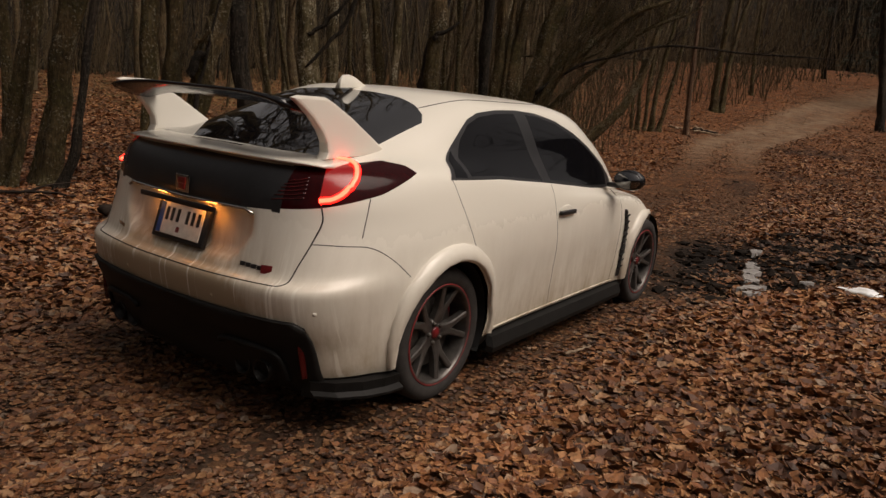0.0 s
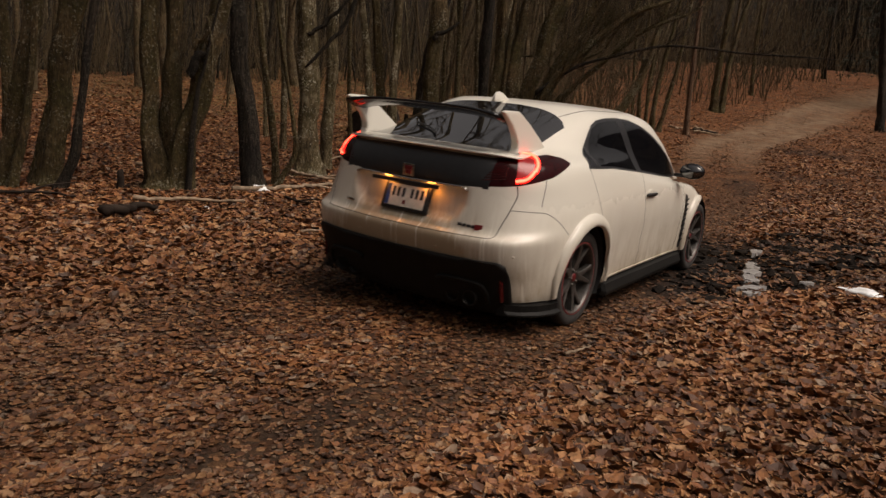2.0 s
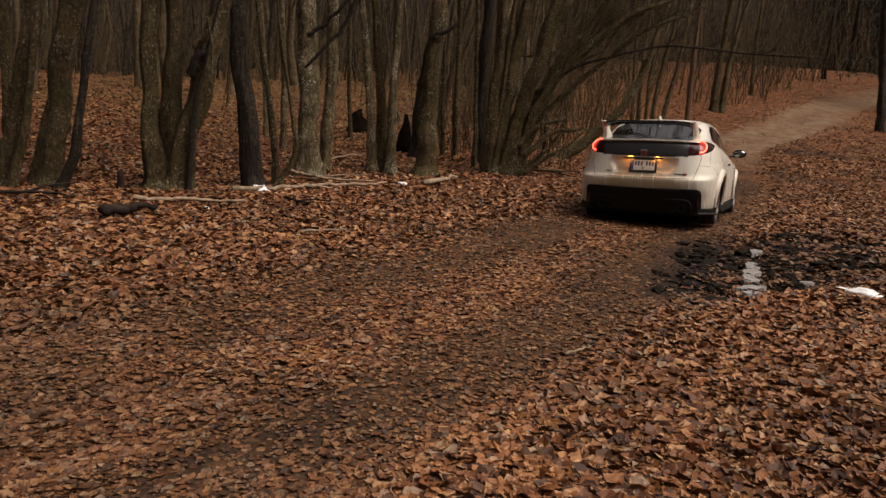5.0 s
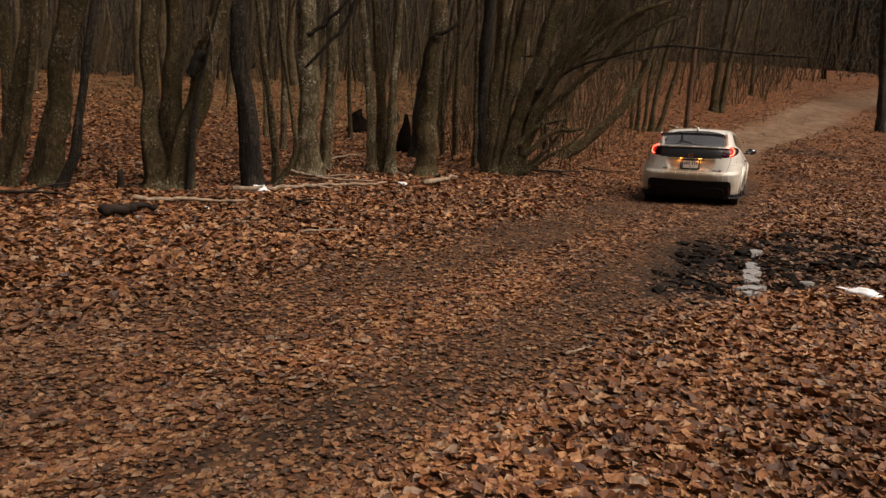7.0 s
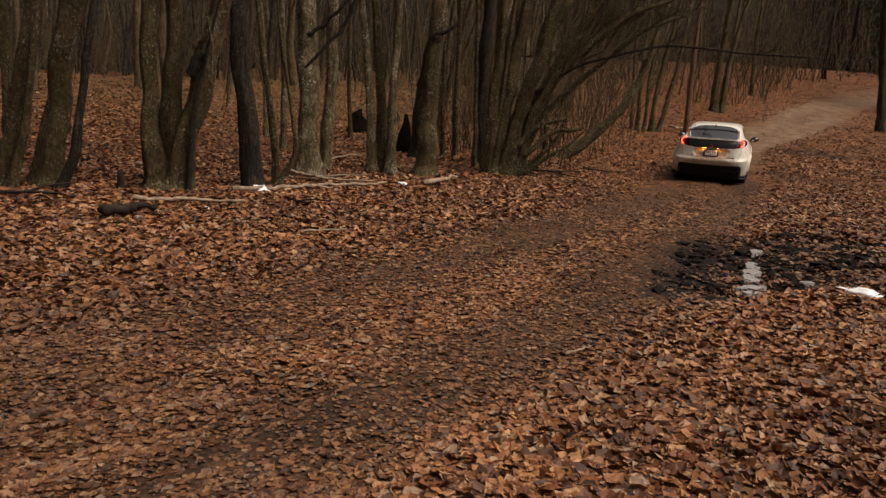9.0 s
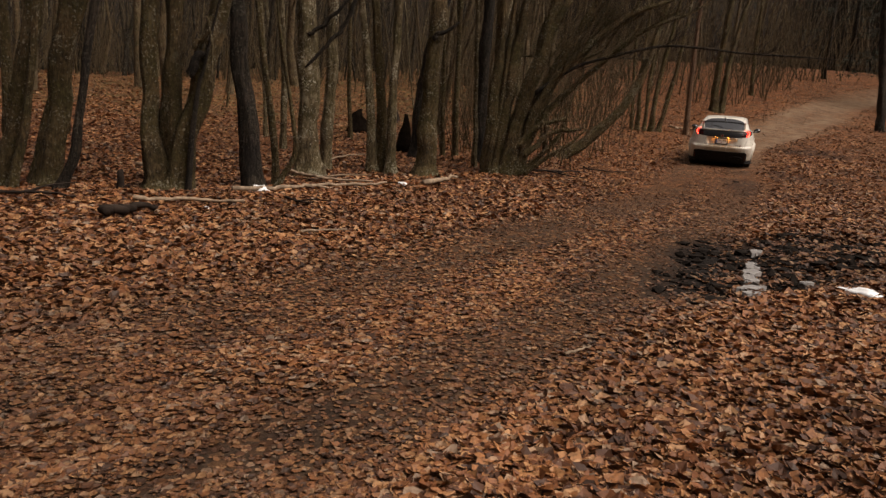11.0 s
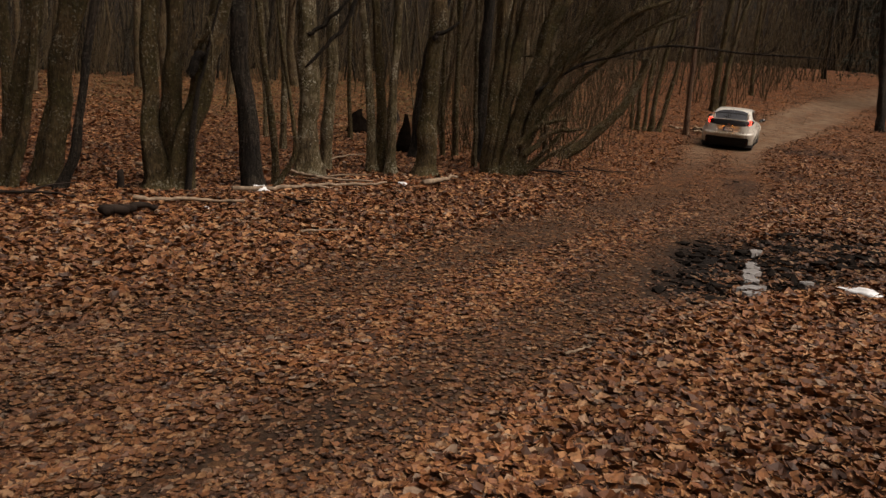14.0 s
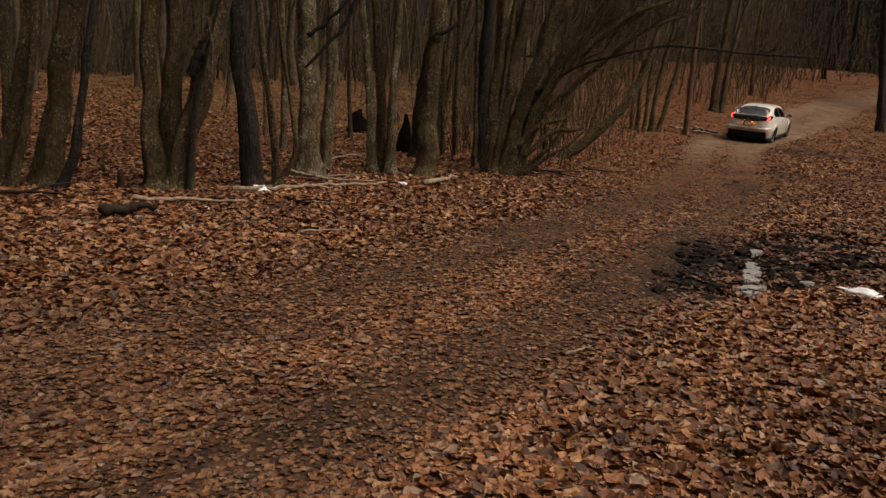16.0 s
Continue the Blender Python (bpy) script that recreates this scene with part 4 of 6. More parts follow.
        part("light_strip", tube(bmesh.new(), [on(p, 0.003) for p in way], [0.0145] * len(way), 8), LED, lamp, "bright red hook-shaped light")
        way = curve_points([Vector(p) + Vector((-0.004, 0, 0)) for p in hook], 6)
        part("light_core", tube(bmesh.new(), [on(p, 0.010) for p in way], [0.0095] * len(way), 8), LED_CORE, lamp, "white-hot middle of the light")
        for k in range(6):
            z = 0.955 + 0.018 * k
            p = [(-0.72, sg * (0.50 + 0.012 * k), z), (-0.68, sg * (0.57 + 0.006 * k), z + 0.004), (-0.64, sg * (0.61 + 0.002 * k), z + 0.008)]
            part("lens_rib", tube(bmesh.new(), [on(q, 0.001) for q in curve_points(p, 4)], [0.003] * 9, 5), RED_LENS, lamp)
    # unlit brake bar under the edge of the tailgate spoiler
    part("brake_bar", box(bmesh.new(), -0.62, -0.60, -0.17, 0.17, 1.118, 1.134, 0.004), RED_LENS, car, "narrow red high brake light")

    # spoiler lip and rear wing
    lip = [(-0.60, -0.66, 1.10), (-0.66, -0.58, 1.108), (-0.715, -0.40, 1.112), (-0.74, -0.2, 1.115), (-0.75, 0, 1.116), (-0.74, 0.2, 1.115), (-0.715, 0.40, 1.112), (-0.66, 0.58, 1.108), (-0.60, 0.66, 1.10)]
    way = curve_points(lip, 5)
    bm = bmesh.new()
    rows = []
    for p in way:
        rows.append([bm.verts.new(p + Vector(d)) for d in ((0.16, 0, 0.020), (0.03, 0, 0.006), (-0.004, 0, 0.002), (-0.007, 0, -0.003), (-0.003, 0, -0.007), (0.16, 0, -0.012))])
    for a, b in zip(rows, rows[1:]):
        for k in range(6):
            bm.faces.new((a[k], a[(k + 1) % 6], b[(k + 1) % 6], b[k]))
    bm.faces.new(rows[0]), bm.faces.new(rows[-1][::-1])
    bmesh.ops.recalc_face_normals(bm, faces=bm.faces)
    part("spoiler_lip", bm, PAINT, car, "white lip along the tailgate's edge")
    fin = [(-0.735, 1.358), (-0.70, 1.368), (-0.56, 1.368), (-0.52, 1.352), (-0.41, 1.295), (-0.28, 1.215), (-0.20, 1.165), (-0.24, 1.135), (-0.42, 1.128), (-0.56, 1.120), (-0.545, 1.150), (-0.55, 1.190), (-0.58, 1.235), (-0.63, 1.285), (-0.69, 1.330)]
    for sg in (-1, 1):
        part("wing_end", extrude_profile(bmesh.new(), fin, sg * 0.590 - 0.030, sg * 0.590 + 0.030, 0.6, bevel=0.012), PAINT, car, "white swept wing support", smooth=False)
    bm = bmesh.new()
    rows = []
    for i in range(25):
        y = -0.575 + 1.15 * i / 24
        e = abs(y) / 0.575
        zc = 1.347 - 0.035 * e ** 4
        ch = 0.095 + 0.02 * e ** 3
        th = 0.014 + 0.012 * e ** 4
        rows.append([bm.verts.new((-0.655 + a * ch, y, zc + b * th + 0.018 * a * -1)) for a, b in ((-1, 0.25), (-0.8, 0.8), (-0.2, 1.1), (0.5, 0.7), (1, -0.2), (0.6, -0.9), (-0.2, -0.9), (-0.85, -0.4))])
    for a, b in zip(rows, rows[1:]):
        for k in range(8):
            bm.faces.new((a[k], a[(k + 1) % 8], b[(k + 1) % 8], b[k]))
    bm.faces.new(rows[0]), bm.faces.new(rows[-1][::-1])
    bmesh.ops.recalc_face_normals(bm, faces=bm.faces)
    part("wing_blade", bm, GLOSS, car, "glossy black wing blade")
    part("aerial_fin", extrude_profile(bmesh.new(), [(0.13, 1.405), (0.145, 1.45), (0.165, 1.475), (0.21, 1.481), (0.255, 1.472), (0.33, 1.435), (0.36, 1.42)], -0.018, 0.018, 0.3, bevel=0.006), PAINT, car, "white shark-fin aerial")
    part("wiper", tube(bmesh.new(), [on(p, 0.012) for p in curve_points([(-0.50, 0.02, 1.17), (-0.42, 0.12, 1.2), (-0.33, 0.30, 1.22)], 5)], [0.007] * 11, 6), BLACK, car, "black rear wiper")

    # mirrors, handles, wing vents, sensors
    for sg in (-1, 1):
        bm = bmesh.new()
        bmesh.ops.create_uvsphere(bm, u_segments=20, v_segments=12, radius=1.0, matrix=pose(1.90, sg * 0.975, 0.985) @ Matrix.Diagonal((0.085, 0.105, 0.068, 1)))
        bmesh.ops.bisect_plane(bm, geom=list(bm.verts) + list(bm.edges) + list(bm.faces), plane_co=(1.865, 0, 0), plane_no=(-1, 0, 0), clear_outer=True)
        hole = [e for e in bm.edges if e.is_boundary]
        if hole:
            bmesh.ops.edgeloop_fill(bm, edges=hole)
        mirror = part("door_mirror", bm, GLOSS, car, "black door mirror")
        bm = bmesh.new()
        bmesh.ops.create_cone(bm, cap_ends=True, segments=24, radius1=0.09, radius2=0.09, depth=0.004, matrix=pose(1.862, sg * 0.975, 0.985, 0, 90, 0) @ Matrix.Diagonal((0.6, 0.98, 1, 1)))
        part("mirror_glass", bm, GLASS, mirror)
        bm = box(bmesh.new(), 1.87, 1.95, min(sg * 0.83, sg * 0.93), max(sg * 0.83, sg * 0.93), 0.925, 0.955, 0.01)
        part("mirror_arm", bm, BLACK, mirror)
        bm = bmesh.new()
        bmesh.ops.create_uvsphere(bm, u_segments=20, v_segments=10, radius=1.0, matrix=pose(1.185, sg * 0.884, 0.818) @ Matrix.Diagonal((0.085, 0.008, 0.042, 1)))
        cup = part("handle_cup", bm, PAINT, car, "shadowed handle recess")
        bm = box(bmesh.new(), 1.085, 1.285, min(sg * 0.887, sg * 0.91), max(sg * 0.887, sg * 0.91), 0.803, 0.83, 0.009)
        part("door_handle", bm, BLACK, cup, "dark door handle")
        vent = [(2.105, sg * 0.89, 0.765), (2.125, sg * 0.89, 0.65), (2.13, sg * 0.89, 0.50), (2.13, sg * 0.89, 0.38), (2.12, sg * 0.88, 0.28)]
        vent2 = [(2.165, sg * 0.89, 0.755), (2.19, sg * 0.89, 0.65), (2.20, sg * 0.89, 0.50), (2.19, sg * 0.89, 0.38), (2.17, sg * 0.88, 0.28)]
        part("wing_vent", patch(vent, vent2, 20, 4, 0.004), BLACK, car, "black vent behind the front wheel")
        for k in range(9):
            z = 0.34 + 0.045 * k
            part("vent_slat", tube(bmesh.new(), [on((2.125, sg * 0.9, z), 0.008), on((2.19, sg * 0.9, z + 0.02), 0.008)], [0.006] * 2, 5), DIRTY_BLACK, car)
        for q in ((-0.75, 0.79, 0.535), (-0.84, 0.30, 0.535)):
            p = on((q[0], sg * q[1], q[2]), -0.008)
            bm = bmesh.new()
            bmesh.ops.create_uvsphere(bm, u_segments=14, v_segments=8, radius=0.012, matrix=Matrix.Translation(p))
            part("parking_sensor", bm, PAINT, car)
        part("brake_caliper", box(bmesh.new(), 2.594 + 0.10, 2.594 + 0.19, min(sg * 0.74, sg * 0.82), max(sg * 0.74, sg * 0.82), 0.26, 0.44, 0.015), RED_BADGE, car, "red brake caliper")
        part("brake_caliper", box(bmesh.new(), 0.10, 0.18, min(sg * 0.73, sg * 0.80), max(sg * 0.73, sg * 0.80), 0.28, 0.42, 0.015), RED_BADGE, car, "red brake caliper")

    # number plate in its black holder, with bars for its characters, and the two lamps over it
    tilt = pose(-0.778, 0, 0.778, 0, 17, 0)
    plate = part("number_plate", box(bmesh.new(), -0.014, 0.010, -0.178, 0.178, -0.088, 0.088, 0.006, tilt), BLACK, car, "short number plate in a black holder")
    part("plate_face", box(bmesh.new(), -0.018, -0.010, -0.150, 0.150, -0.068, 0.072, 0.003, tilt), PLATE_WHITE, plate, "pale plate face")
    part("plate_band", box(bmesh.new(), -0.0195, -0.012, 0.120, 0.149, -0.066, 0.070, 0.0, tilt), PLATE_BLUE, plate, "blue band at the plate's end", smooth=False)
    for y in (0.095, 0.058, 0.018, -0.048, -0.086, -0.124):
        part("plate_bar", box(bmesh.new(), -0.0195, -0.012, y - 0.010, y + 0.010, -0.006, 0.052, 0.0, tilt), BLACK, plate, smooth=False)
    part("plate_seal", box(bmesh.new(), -0.0195, -0.012, -0.01, 0.012, -0.05, -0.026, 0.0, tilt), RED_BADGE, plate, smooth=False)
    for y in (0.175, -0.175):
        part("plate_lamp", box(bmesh.new(), -0.802, -0.786, y - 0.03, y + 0.03, 0.874, 0.880, 0.001), PLATE_LAMP, car, "warm glowing plate lamp")
    part("lamp_hood", box(bmesh.new(), -0.818, -0.806, -0.26, 0.26, 0.866, 0.889, 0.004), BLACK, car, "black ledge over the plate")
    # front lamps
    for sg in (-1, 1):
        pts = [(3.25, sg * 0.66, 0.70), (3.34, sg * 0.56, 0.69), (3.40, sg * 0.44, 0.67)]
        low = [(3.27, sg * 0.66, 0.63), (3.36, sg * 0.56, 0.62), (3.42, sg * 0.44, 0.62)]
        part("headlamp", patch(pts, low, 10, 4, 0.004), HEADLIGHT, car, "warm lit headlamp")
    # badges as plain shapes
    bm = bmesh.new()
    for half, z0, z1 in ((0.027, 0.952, 0.978), (0.022, 0.926, 0.9515)):
        box(bm, -0.006, 0.0, -half, half, z0, z1, 0.002, Matrix.Translation(on((-0.79, 0, 0.95), 0.008)) @ pose(0, 0, -0.95, 0, 0, 0))
    badge = part("emblem", bm, RED_BADGE, car, "red and chrome emblem plaque")
    bm = box(bmesh.new(), -0.003, 0.0, -0.045, 0.045, 0.913, 0.990, 0.003, Matrix.Translation(on((-0.79, 0, 0.95), 0.006)) @ pose(0, 0, -0.95, 0, 0, 0))
    part("emblem_plate", bm, CHROME, badge, "bright emblem frame")
    for k in range(5):
        wide, mat = (0.030, BLACK) if k < 4 else (0.055, RED_BADGE)
        y = -0.42 - 0.030 * k - (0.006 if k == 4 else 0)
        c = on((-0.80, y, 0.688), 0.001)
        bm = box(bmesh.new(), -0.003, 0.002, -wide / 2 + 0.003, wide / 2 - 0.003, -0.010 if k < 4 else -0.017, 0.008 if k < 4 else 0.018, 0.001, Matrix.Translation(c) @ pose(0, 0, 0, 0, 6, 20))
        part("badge_bar", bm, mat, car)
    c = on((-0.80, 0.47, 0.70), 0.001)
    part("badge_bar", box(bmesh.new(), -0.003, 0.002, -0.06, 0.06, -0.008, 0.008, 0.001, Matrix.Translation(c) @ pose(0, 0, 0, 0, 6, -18)), CHROME, car)

    first = build_wheel(car)
    wheels = []
    for hx, hy in WHEELS:
        for sgn in (-1, 1):
            w = first if not wheels else copy_thing(first, Matrix())
            w.parent = car
            wheels.append((w, hx, sgn * hy))
    return car, wheels


# ---- trees ----
# stems of the near trees: which tree, distance, bark, then sideways place, height and radius up the stem
STEMS = (
    ("left_pair", 9.0, BARK, ((-5.66, -0.05, 0.143), (-5.44, 0.94, 0.121), (-5.13, 2.31, 0.107))),
    ("left_pair", 9.0, BARK, ((-5.44, 0.02, 0.064), (-5.21, 0.96, 0.054), (-5.02, 2.32, 0.046))),
    ("twin", 9.3, BARK, ((-5.25, -0.04, 0.214), (-5.14, 0.74, 0.155), (-4.98, 1.61, 0.148), (-4.83, 2.37, 0.14))),
    ("twin", 9.3, BARK, ((-5.43, -0.01, 0.081), (-5.16, 1.03, 0.066), (-4.68, 2.38, 0.052))),
    ("thin_dark", 9.0, BARK_DARK, ((-4.91, -0.05, 0.086), (-4.7, 0.57, 0.068), (-4.59, 1.34, 0.061), (-4.4, 2.36, 0.054))),
    ("big_triple", 9.7, BARK, ((-3.91, -0.02, 0.308), (-4.01, 0.5, 0.169), (-4.07, 1.39, 0.138), (-4.02, 2.48, 0.127))),
    ("big_triple", 9.7, BARK, ((-3.8, 0.05, 0.231), (-3.81, 0.66, 0.169), (-3.78, 1.63, 0.154), (-3.75, 2.49, 0.146))),
    ("big_triple", 9.7, BARK, ((-3.72, 0.04, 0.254), (-3.52, 0.91, 0.177), (-3.31, 1.73, 0.162), (-3.09, 2.53, 0.146))),
    ("sapling", 9.6, BARK_DARK, ((-3.5, 0.0, 0.046), (-3.45, 0.77, 0.038), (-3.35, 1.44, 0.03), (-3.28, 1.66, 0.023))),
    ("pine_dark", 10.5, BARK_DARK, ((-2.85, -0.0, 0.208), (-2.94, 0.93, 0.183), (-3.06, 1.72, 0.15), (-3.13, 2.64, 0.133))),
    ("thin_birch", 10.8, BARK, ((-2.6, -0.01, 0.077), (-2.65, 0.77, 0.06), (-2.78, 1.67, 0.051), (-2.91, 2.7, 0.043))),
    ("thin_birch", 10.8, BARK, ((-2.54, -0.01, 0.06), (-2.29, 0.54, 0.051), (-2.35, 1.12, 0.039), (-2.54, 2.25, 0.026))),
    ("birch_mossy", 12.2, BARK_BIRCH, ((-2.36, -0.13, 0.271), (-2.4, 0.83, 0.203), (-2.41, 1.85, 0.194), (-2.51, 2.92, 0.184))),
    ("birch_white", 13.6, BARK_BIRCH, ((-2.35, -0.13, 0.129), (-2.32, 1.0, 0.129), (-2.28, 1.93, 0.124), (-2.29, 3.13, 0.113))),
    ("triple_birch", 14.0, BARK_BIRCH, ((-1.47, -0.0, 0.144), (-1.56, 1.04, 0.1), (-1.65, 1.99, 0.089), (-1.82, 3.22, 0.083))),
    ("triple_birch", 14.0, BARK, ((-1.31, 0.01, 0.155), (-1.34, 1.05, 0.111), (-1.43, 2.01, 0.1), (-1.57, 3.23, 0.094))),
    ("triple_birch", 14.0, BARK_BIRCH, ((-1.11, -0.0, 0.144), (-1.14, 1.07, 0.1), (-1.13, 2.13, 0.083), (-1.1, 3.26, 0.078))),
    ("grey_tree", 13.9, BARK, ((-0.46, -0.02, 0.254), (-0.44, 0.68, 0.187), (-0.42, 1.96, 0.165), (-0.36, 3.29, 0.165))),
    ("grey_tree_b", 17.0, BARK_DARK, ((-0.78, 0.36, 0.175), (-0.73, 1.44, 0.162), (-0.55, 2.72, 0.148), (-0.29, 3.73, 0.135))),
    ("thin_grey", 18.0, BARK, ((-0.17, -0.03, 0.064), (-0.23, 1.47, 0.057), (-0.3, 3.87, 0.05))),
    ("thin_grey_b", 18.0, BARK, ((0.16, 0.04, 0.086), (0.1, 1.5, 0.079), (0.04, 3.89, 0.071))),
    ("spruce_dark", 17.0, BARK_DARK, ((0.73, 0.11, 0.229), (0.67, 1.26, 0.189), (0.68, 2.55, 0.162), (0.69, 3.79, 0.148))),
    ("clump", 15.0, BARK, ((0.82, 0.05, 0.178), (0.85, 1.18, 0.155), (0.9, 2.43, 0.131), (0.88, 3.52, 0.119))),
    ("clump", 15.0, BARK, ((1.04, -0.01, 0.238), (1.06, 1.19, 0.178), (1.25, 2.45, 0.155), (1.39, 3.55, 0.131))),
    ("clump", 15.0, BARK, ((1.22, -0.04, 0.262), (1.37, 1.09, 0.202), (1.67, 2.25, 0.167), (1.95, 3.59, 0.131))),
    ("clump", 15.0, BARK, ((1.34, -0.03, 0.238), (1.55, 0.99, 0.178), (2.09, 2.16, 0.143), (2.71, 3.42, 0.107), (2.85, 3.64, 0.095))),
    ("clump", 15.0, BARK, ((1.42, -0.01, 0.178), (1.74, 1.46, 0.131), (2.35, 2.41, 0.107), (3.4, 3.35, 0.083), (4.26, 3.73, 0.059))),
    ("clump", 15.0, BARK, ((1.22, 0.74, 0.131), (1.43, 1.67, 0.119), (1.76, 2.59, 0.107), (2.23, 3.61, 0.083))),
    ("clump", 15.0, BARK, ((1.49, 0.07, 0.107), (1.78, 0.36, 0.071), (2.21, 0.86, 0.054), (2.35, 1.27, 0.024))),
    ("clump", 15.0, BARK, ((1.4, 0.63, 0.119), (1.78, 1.06, 0.083), (2.35, 1.27, 0.036))),
    ("bough", 14.5, BARK_DARK, ((1.66, 1.73, 0.098), (2.39, 2.27, 0.075), (3.14, 2.55, 0.063), (4.11, 2.81, 0.052), (4.88, 2.83, 0.046), (5.78, 2.78, 0.04), (6.78, 2.78, 0.035), (7.66, 2.77, 0.017))),
    ("leaner", 20.0, BARK, ((3.07, 0.18, 0.317), (3.66, 0.58, 0.27), (4.37, 1.29, 0.222), (4.91, 2.04, 0.19), (5.25, 3.03, 0.151), (5.6, 4.52, 0.111))),
    ("bunch", 30.0, BARK, ((7.46, 1.08, 0.119), (7.34, 2.95, 0.095), (7.17, 6.02, 0.071))),
    ("bunch", 30.0, BARK, ((7.7, 1.1, 0.143), (7.61, 3.41, 0.107), (7.73, 6.06, 0.083))),
    ("bunch", 30.0, BARK, ((7.98, 1.09, 0.119), (7.99, 2.99, 0.107), (8.18, 6.08, 0.083))),
    ("bunch", 30.0, BARK, ((8.25, 1.13, 0.167), (8.36, 2.78, 0.131), (8.68, 4.81, 0.107), (8.85, 6.12, 0.083))),
    ("bunch", 30.0, BARK, ((8.56, 1.15, 0.167), (8.85, 2.59, 0.131), (9.05, 3.72, 0.107), (9.3, 6.15, 0.083))),
    ("pine_orange", 30.0, BARK_PINE, ((9.72, 1.18, 0.19), (9.67, 2.64, 0.155), (9.66, 4.87, 0.131), (9.69, 6.18, 0.119))),
    ("slope_tree", 38.0, BARK, ((13.65, 2.03, 0.392), (13.56, 3.06, 0.256), (13.66, 5.33, 0.211), (13.8, 7.55, 0.181))),
    ("slope_tree", 38.0, BARK, ((13.97, 2.23, 0.241), (14.0, 3.95, 0.166), (14.36, 6.49, 0.136), (14.63, 7.6, 0.105))),
    ("right_dark", 36.0, BARK_DARK, ((21.22, 1.58, 0.271), (20.96, 3.48, 0.2), (20.56, 6.12, 0.186), (20.38, 7.67, 0.171))),
    ("slope_thin", 44.0, BARK, ((17.85, 3.07, 0.157), (17.77, 5.43, 0.14), (17.76, 8.64, 0.105))),
    ("clump", 15.0, BARK, ((1.27, 0.15, 0.119), (1.61, 1.34, 0.095), (2.21, 2.62, 0.077), (2.82, 3.64, 0.059))),
    ("clump", 15.0, BARK, ((1.36, 0.2, 0.119), (1.9, 1.3, 0.083), (2.93, 2.35, 0.065), (3.77, 3.1, 0.048), (4.74, 3.54, 0.03))),
    ("clump", 15.0, BARK, ((1.56, 0.87, 0.083), (2.01, 1.76, 0.065), (2.54, 2.86, 0.048), (2.97, 3.65, 0.036))),
    ("clump", 15.0, BARK, ((0.97, 0.13, 0.107), (0.99, 1.3, 0.083), (1.07, 2.55, 0.071), (1.13, 3.54, 0.059))),
    ("clump", 15.0, BARK, ((2.1, 2.05, 0.071), (2.77, 2.82, 0.054), (3.73, 3.43, 0.036))),
    ("left_edge", 12.5, BARK, ((-7.69, -0.21, 0.109), (-7.68, 0.97, 0.099), (-7.68, 2.65, 0.089))),
    ("left_back", 16.0, BARK, ((-8.57, -0.16, 0.076), (-8.46, 1.31, 0.07), (-8.31, 3.1, 0.057))),
    ("mid_back", 17.0, BARK_BIRCH, ((-3.95, 0.15, 0.088), (-3.94, 1.62, 0.081), (-4.04, 3.5, 0.074))),
    ("mid_back_b", 19.0, BARK_BIRCH, ((-4.87, 0.04, 0.068), (-4.93, 2.05, 0.06), (-5.04, 3.73, 0.053))),
    ("mid_back_c", 20.0, BARK, ((-2.77, 0.41, 0.071), (-2.87, 2.23, 0.063), (-2.88, 4.0, 0.056))),
    ("mid_back_d", 16.0, BARK_BIRCH, ((0.58, 0.21, 0.063), (0.49, 1.87, 0.057), (0.41, 3.64, 0.051))),)


# how much leaner some stems are than their first reckoning
LEANNESS = {"leaner": 0.64, "pine_orange": 0.7, "bunch": 0.75, "slope_tree": 0.85, "birch_mossy": 0.92}

# single dead limbs on the near trees: tree, distance, bark, then sideways place, height and radius along the limb
SIDE_LIMBS = (
    ("birch_mossy", 12.05, BARK_DARK, ((-2.43, 1.86, 0.026), (-2.12, 2.19, 0.03), (-1.85, 2.5, 0.034), (-1.70, 2.85, 0.036), (-1.6, 3.3, 0.03))),
    ("birch_mossy", 12.05, BARK_DARK, ((-2.40, 2.38, 0.035), (-2.26, 2.47, 0.034), (-1.95, 2.73, 0.028), (-1.75, 3.0, 0.02))),
    ("big_triple", 9.55, BARK_DARK, ((-3.44, 1.55, 0.05), (-3.41, 1.68, 0.055), (-3.35, 1.80, 0.05), (-3.27, 1.86, 0.03))),
    ("big_triple", 9.55, BARK, ((-3.42, 1.9, 0.035), (-3.27, 2.05, 0.03), (-3.17, 2.3, 0.018))),
    ("big_triple", 9.5, BARK_BIRCH, ((-3.19, 2.31, 0.012), (-3.14, 1.92, 0.014), (-3.15, 1.6, 0.012), (-3.12, 1.36, 0.006))),
    ("grey_tree", 13.75, BARK_DARK, ((-0.45, 2.58, 0.05), (-0.3, 2.68, 0.045), (-0.15, 2.75, 0.035), (0.06, 2.89, 0.018))),
    ("clump", 14.6, BARK, ((1.5, 0.45, 0.07), (1.8, 0.75, 0.06), (2.1, 1.0, 0.05), (2.5, 1.05, 0.035), (2.7, 1.12, 0.02))),
    ("clump", 14.6, BARK, ((1.55, 0.1, 0.05), (1.95, 0.45, 0.042), (2.35, 0.72, 0.032), (2.75, 1.1, 0.015))),
)


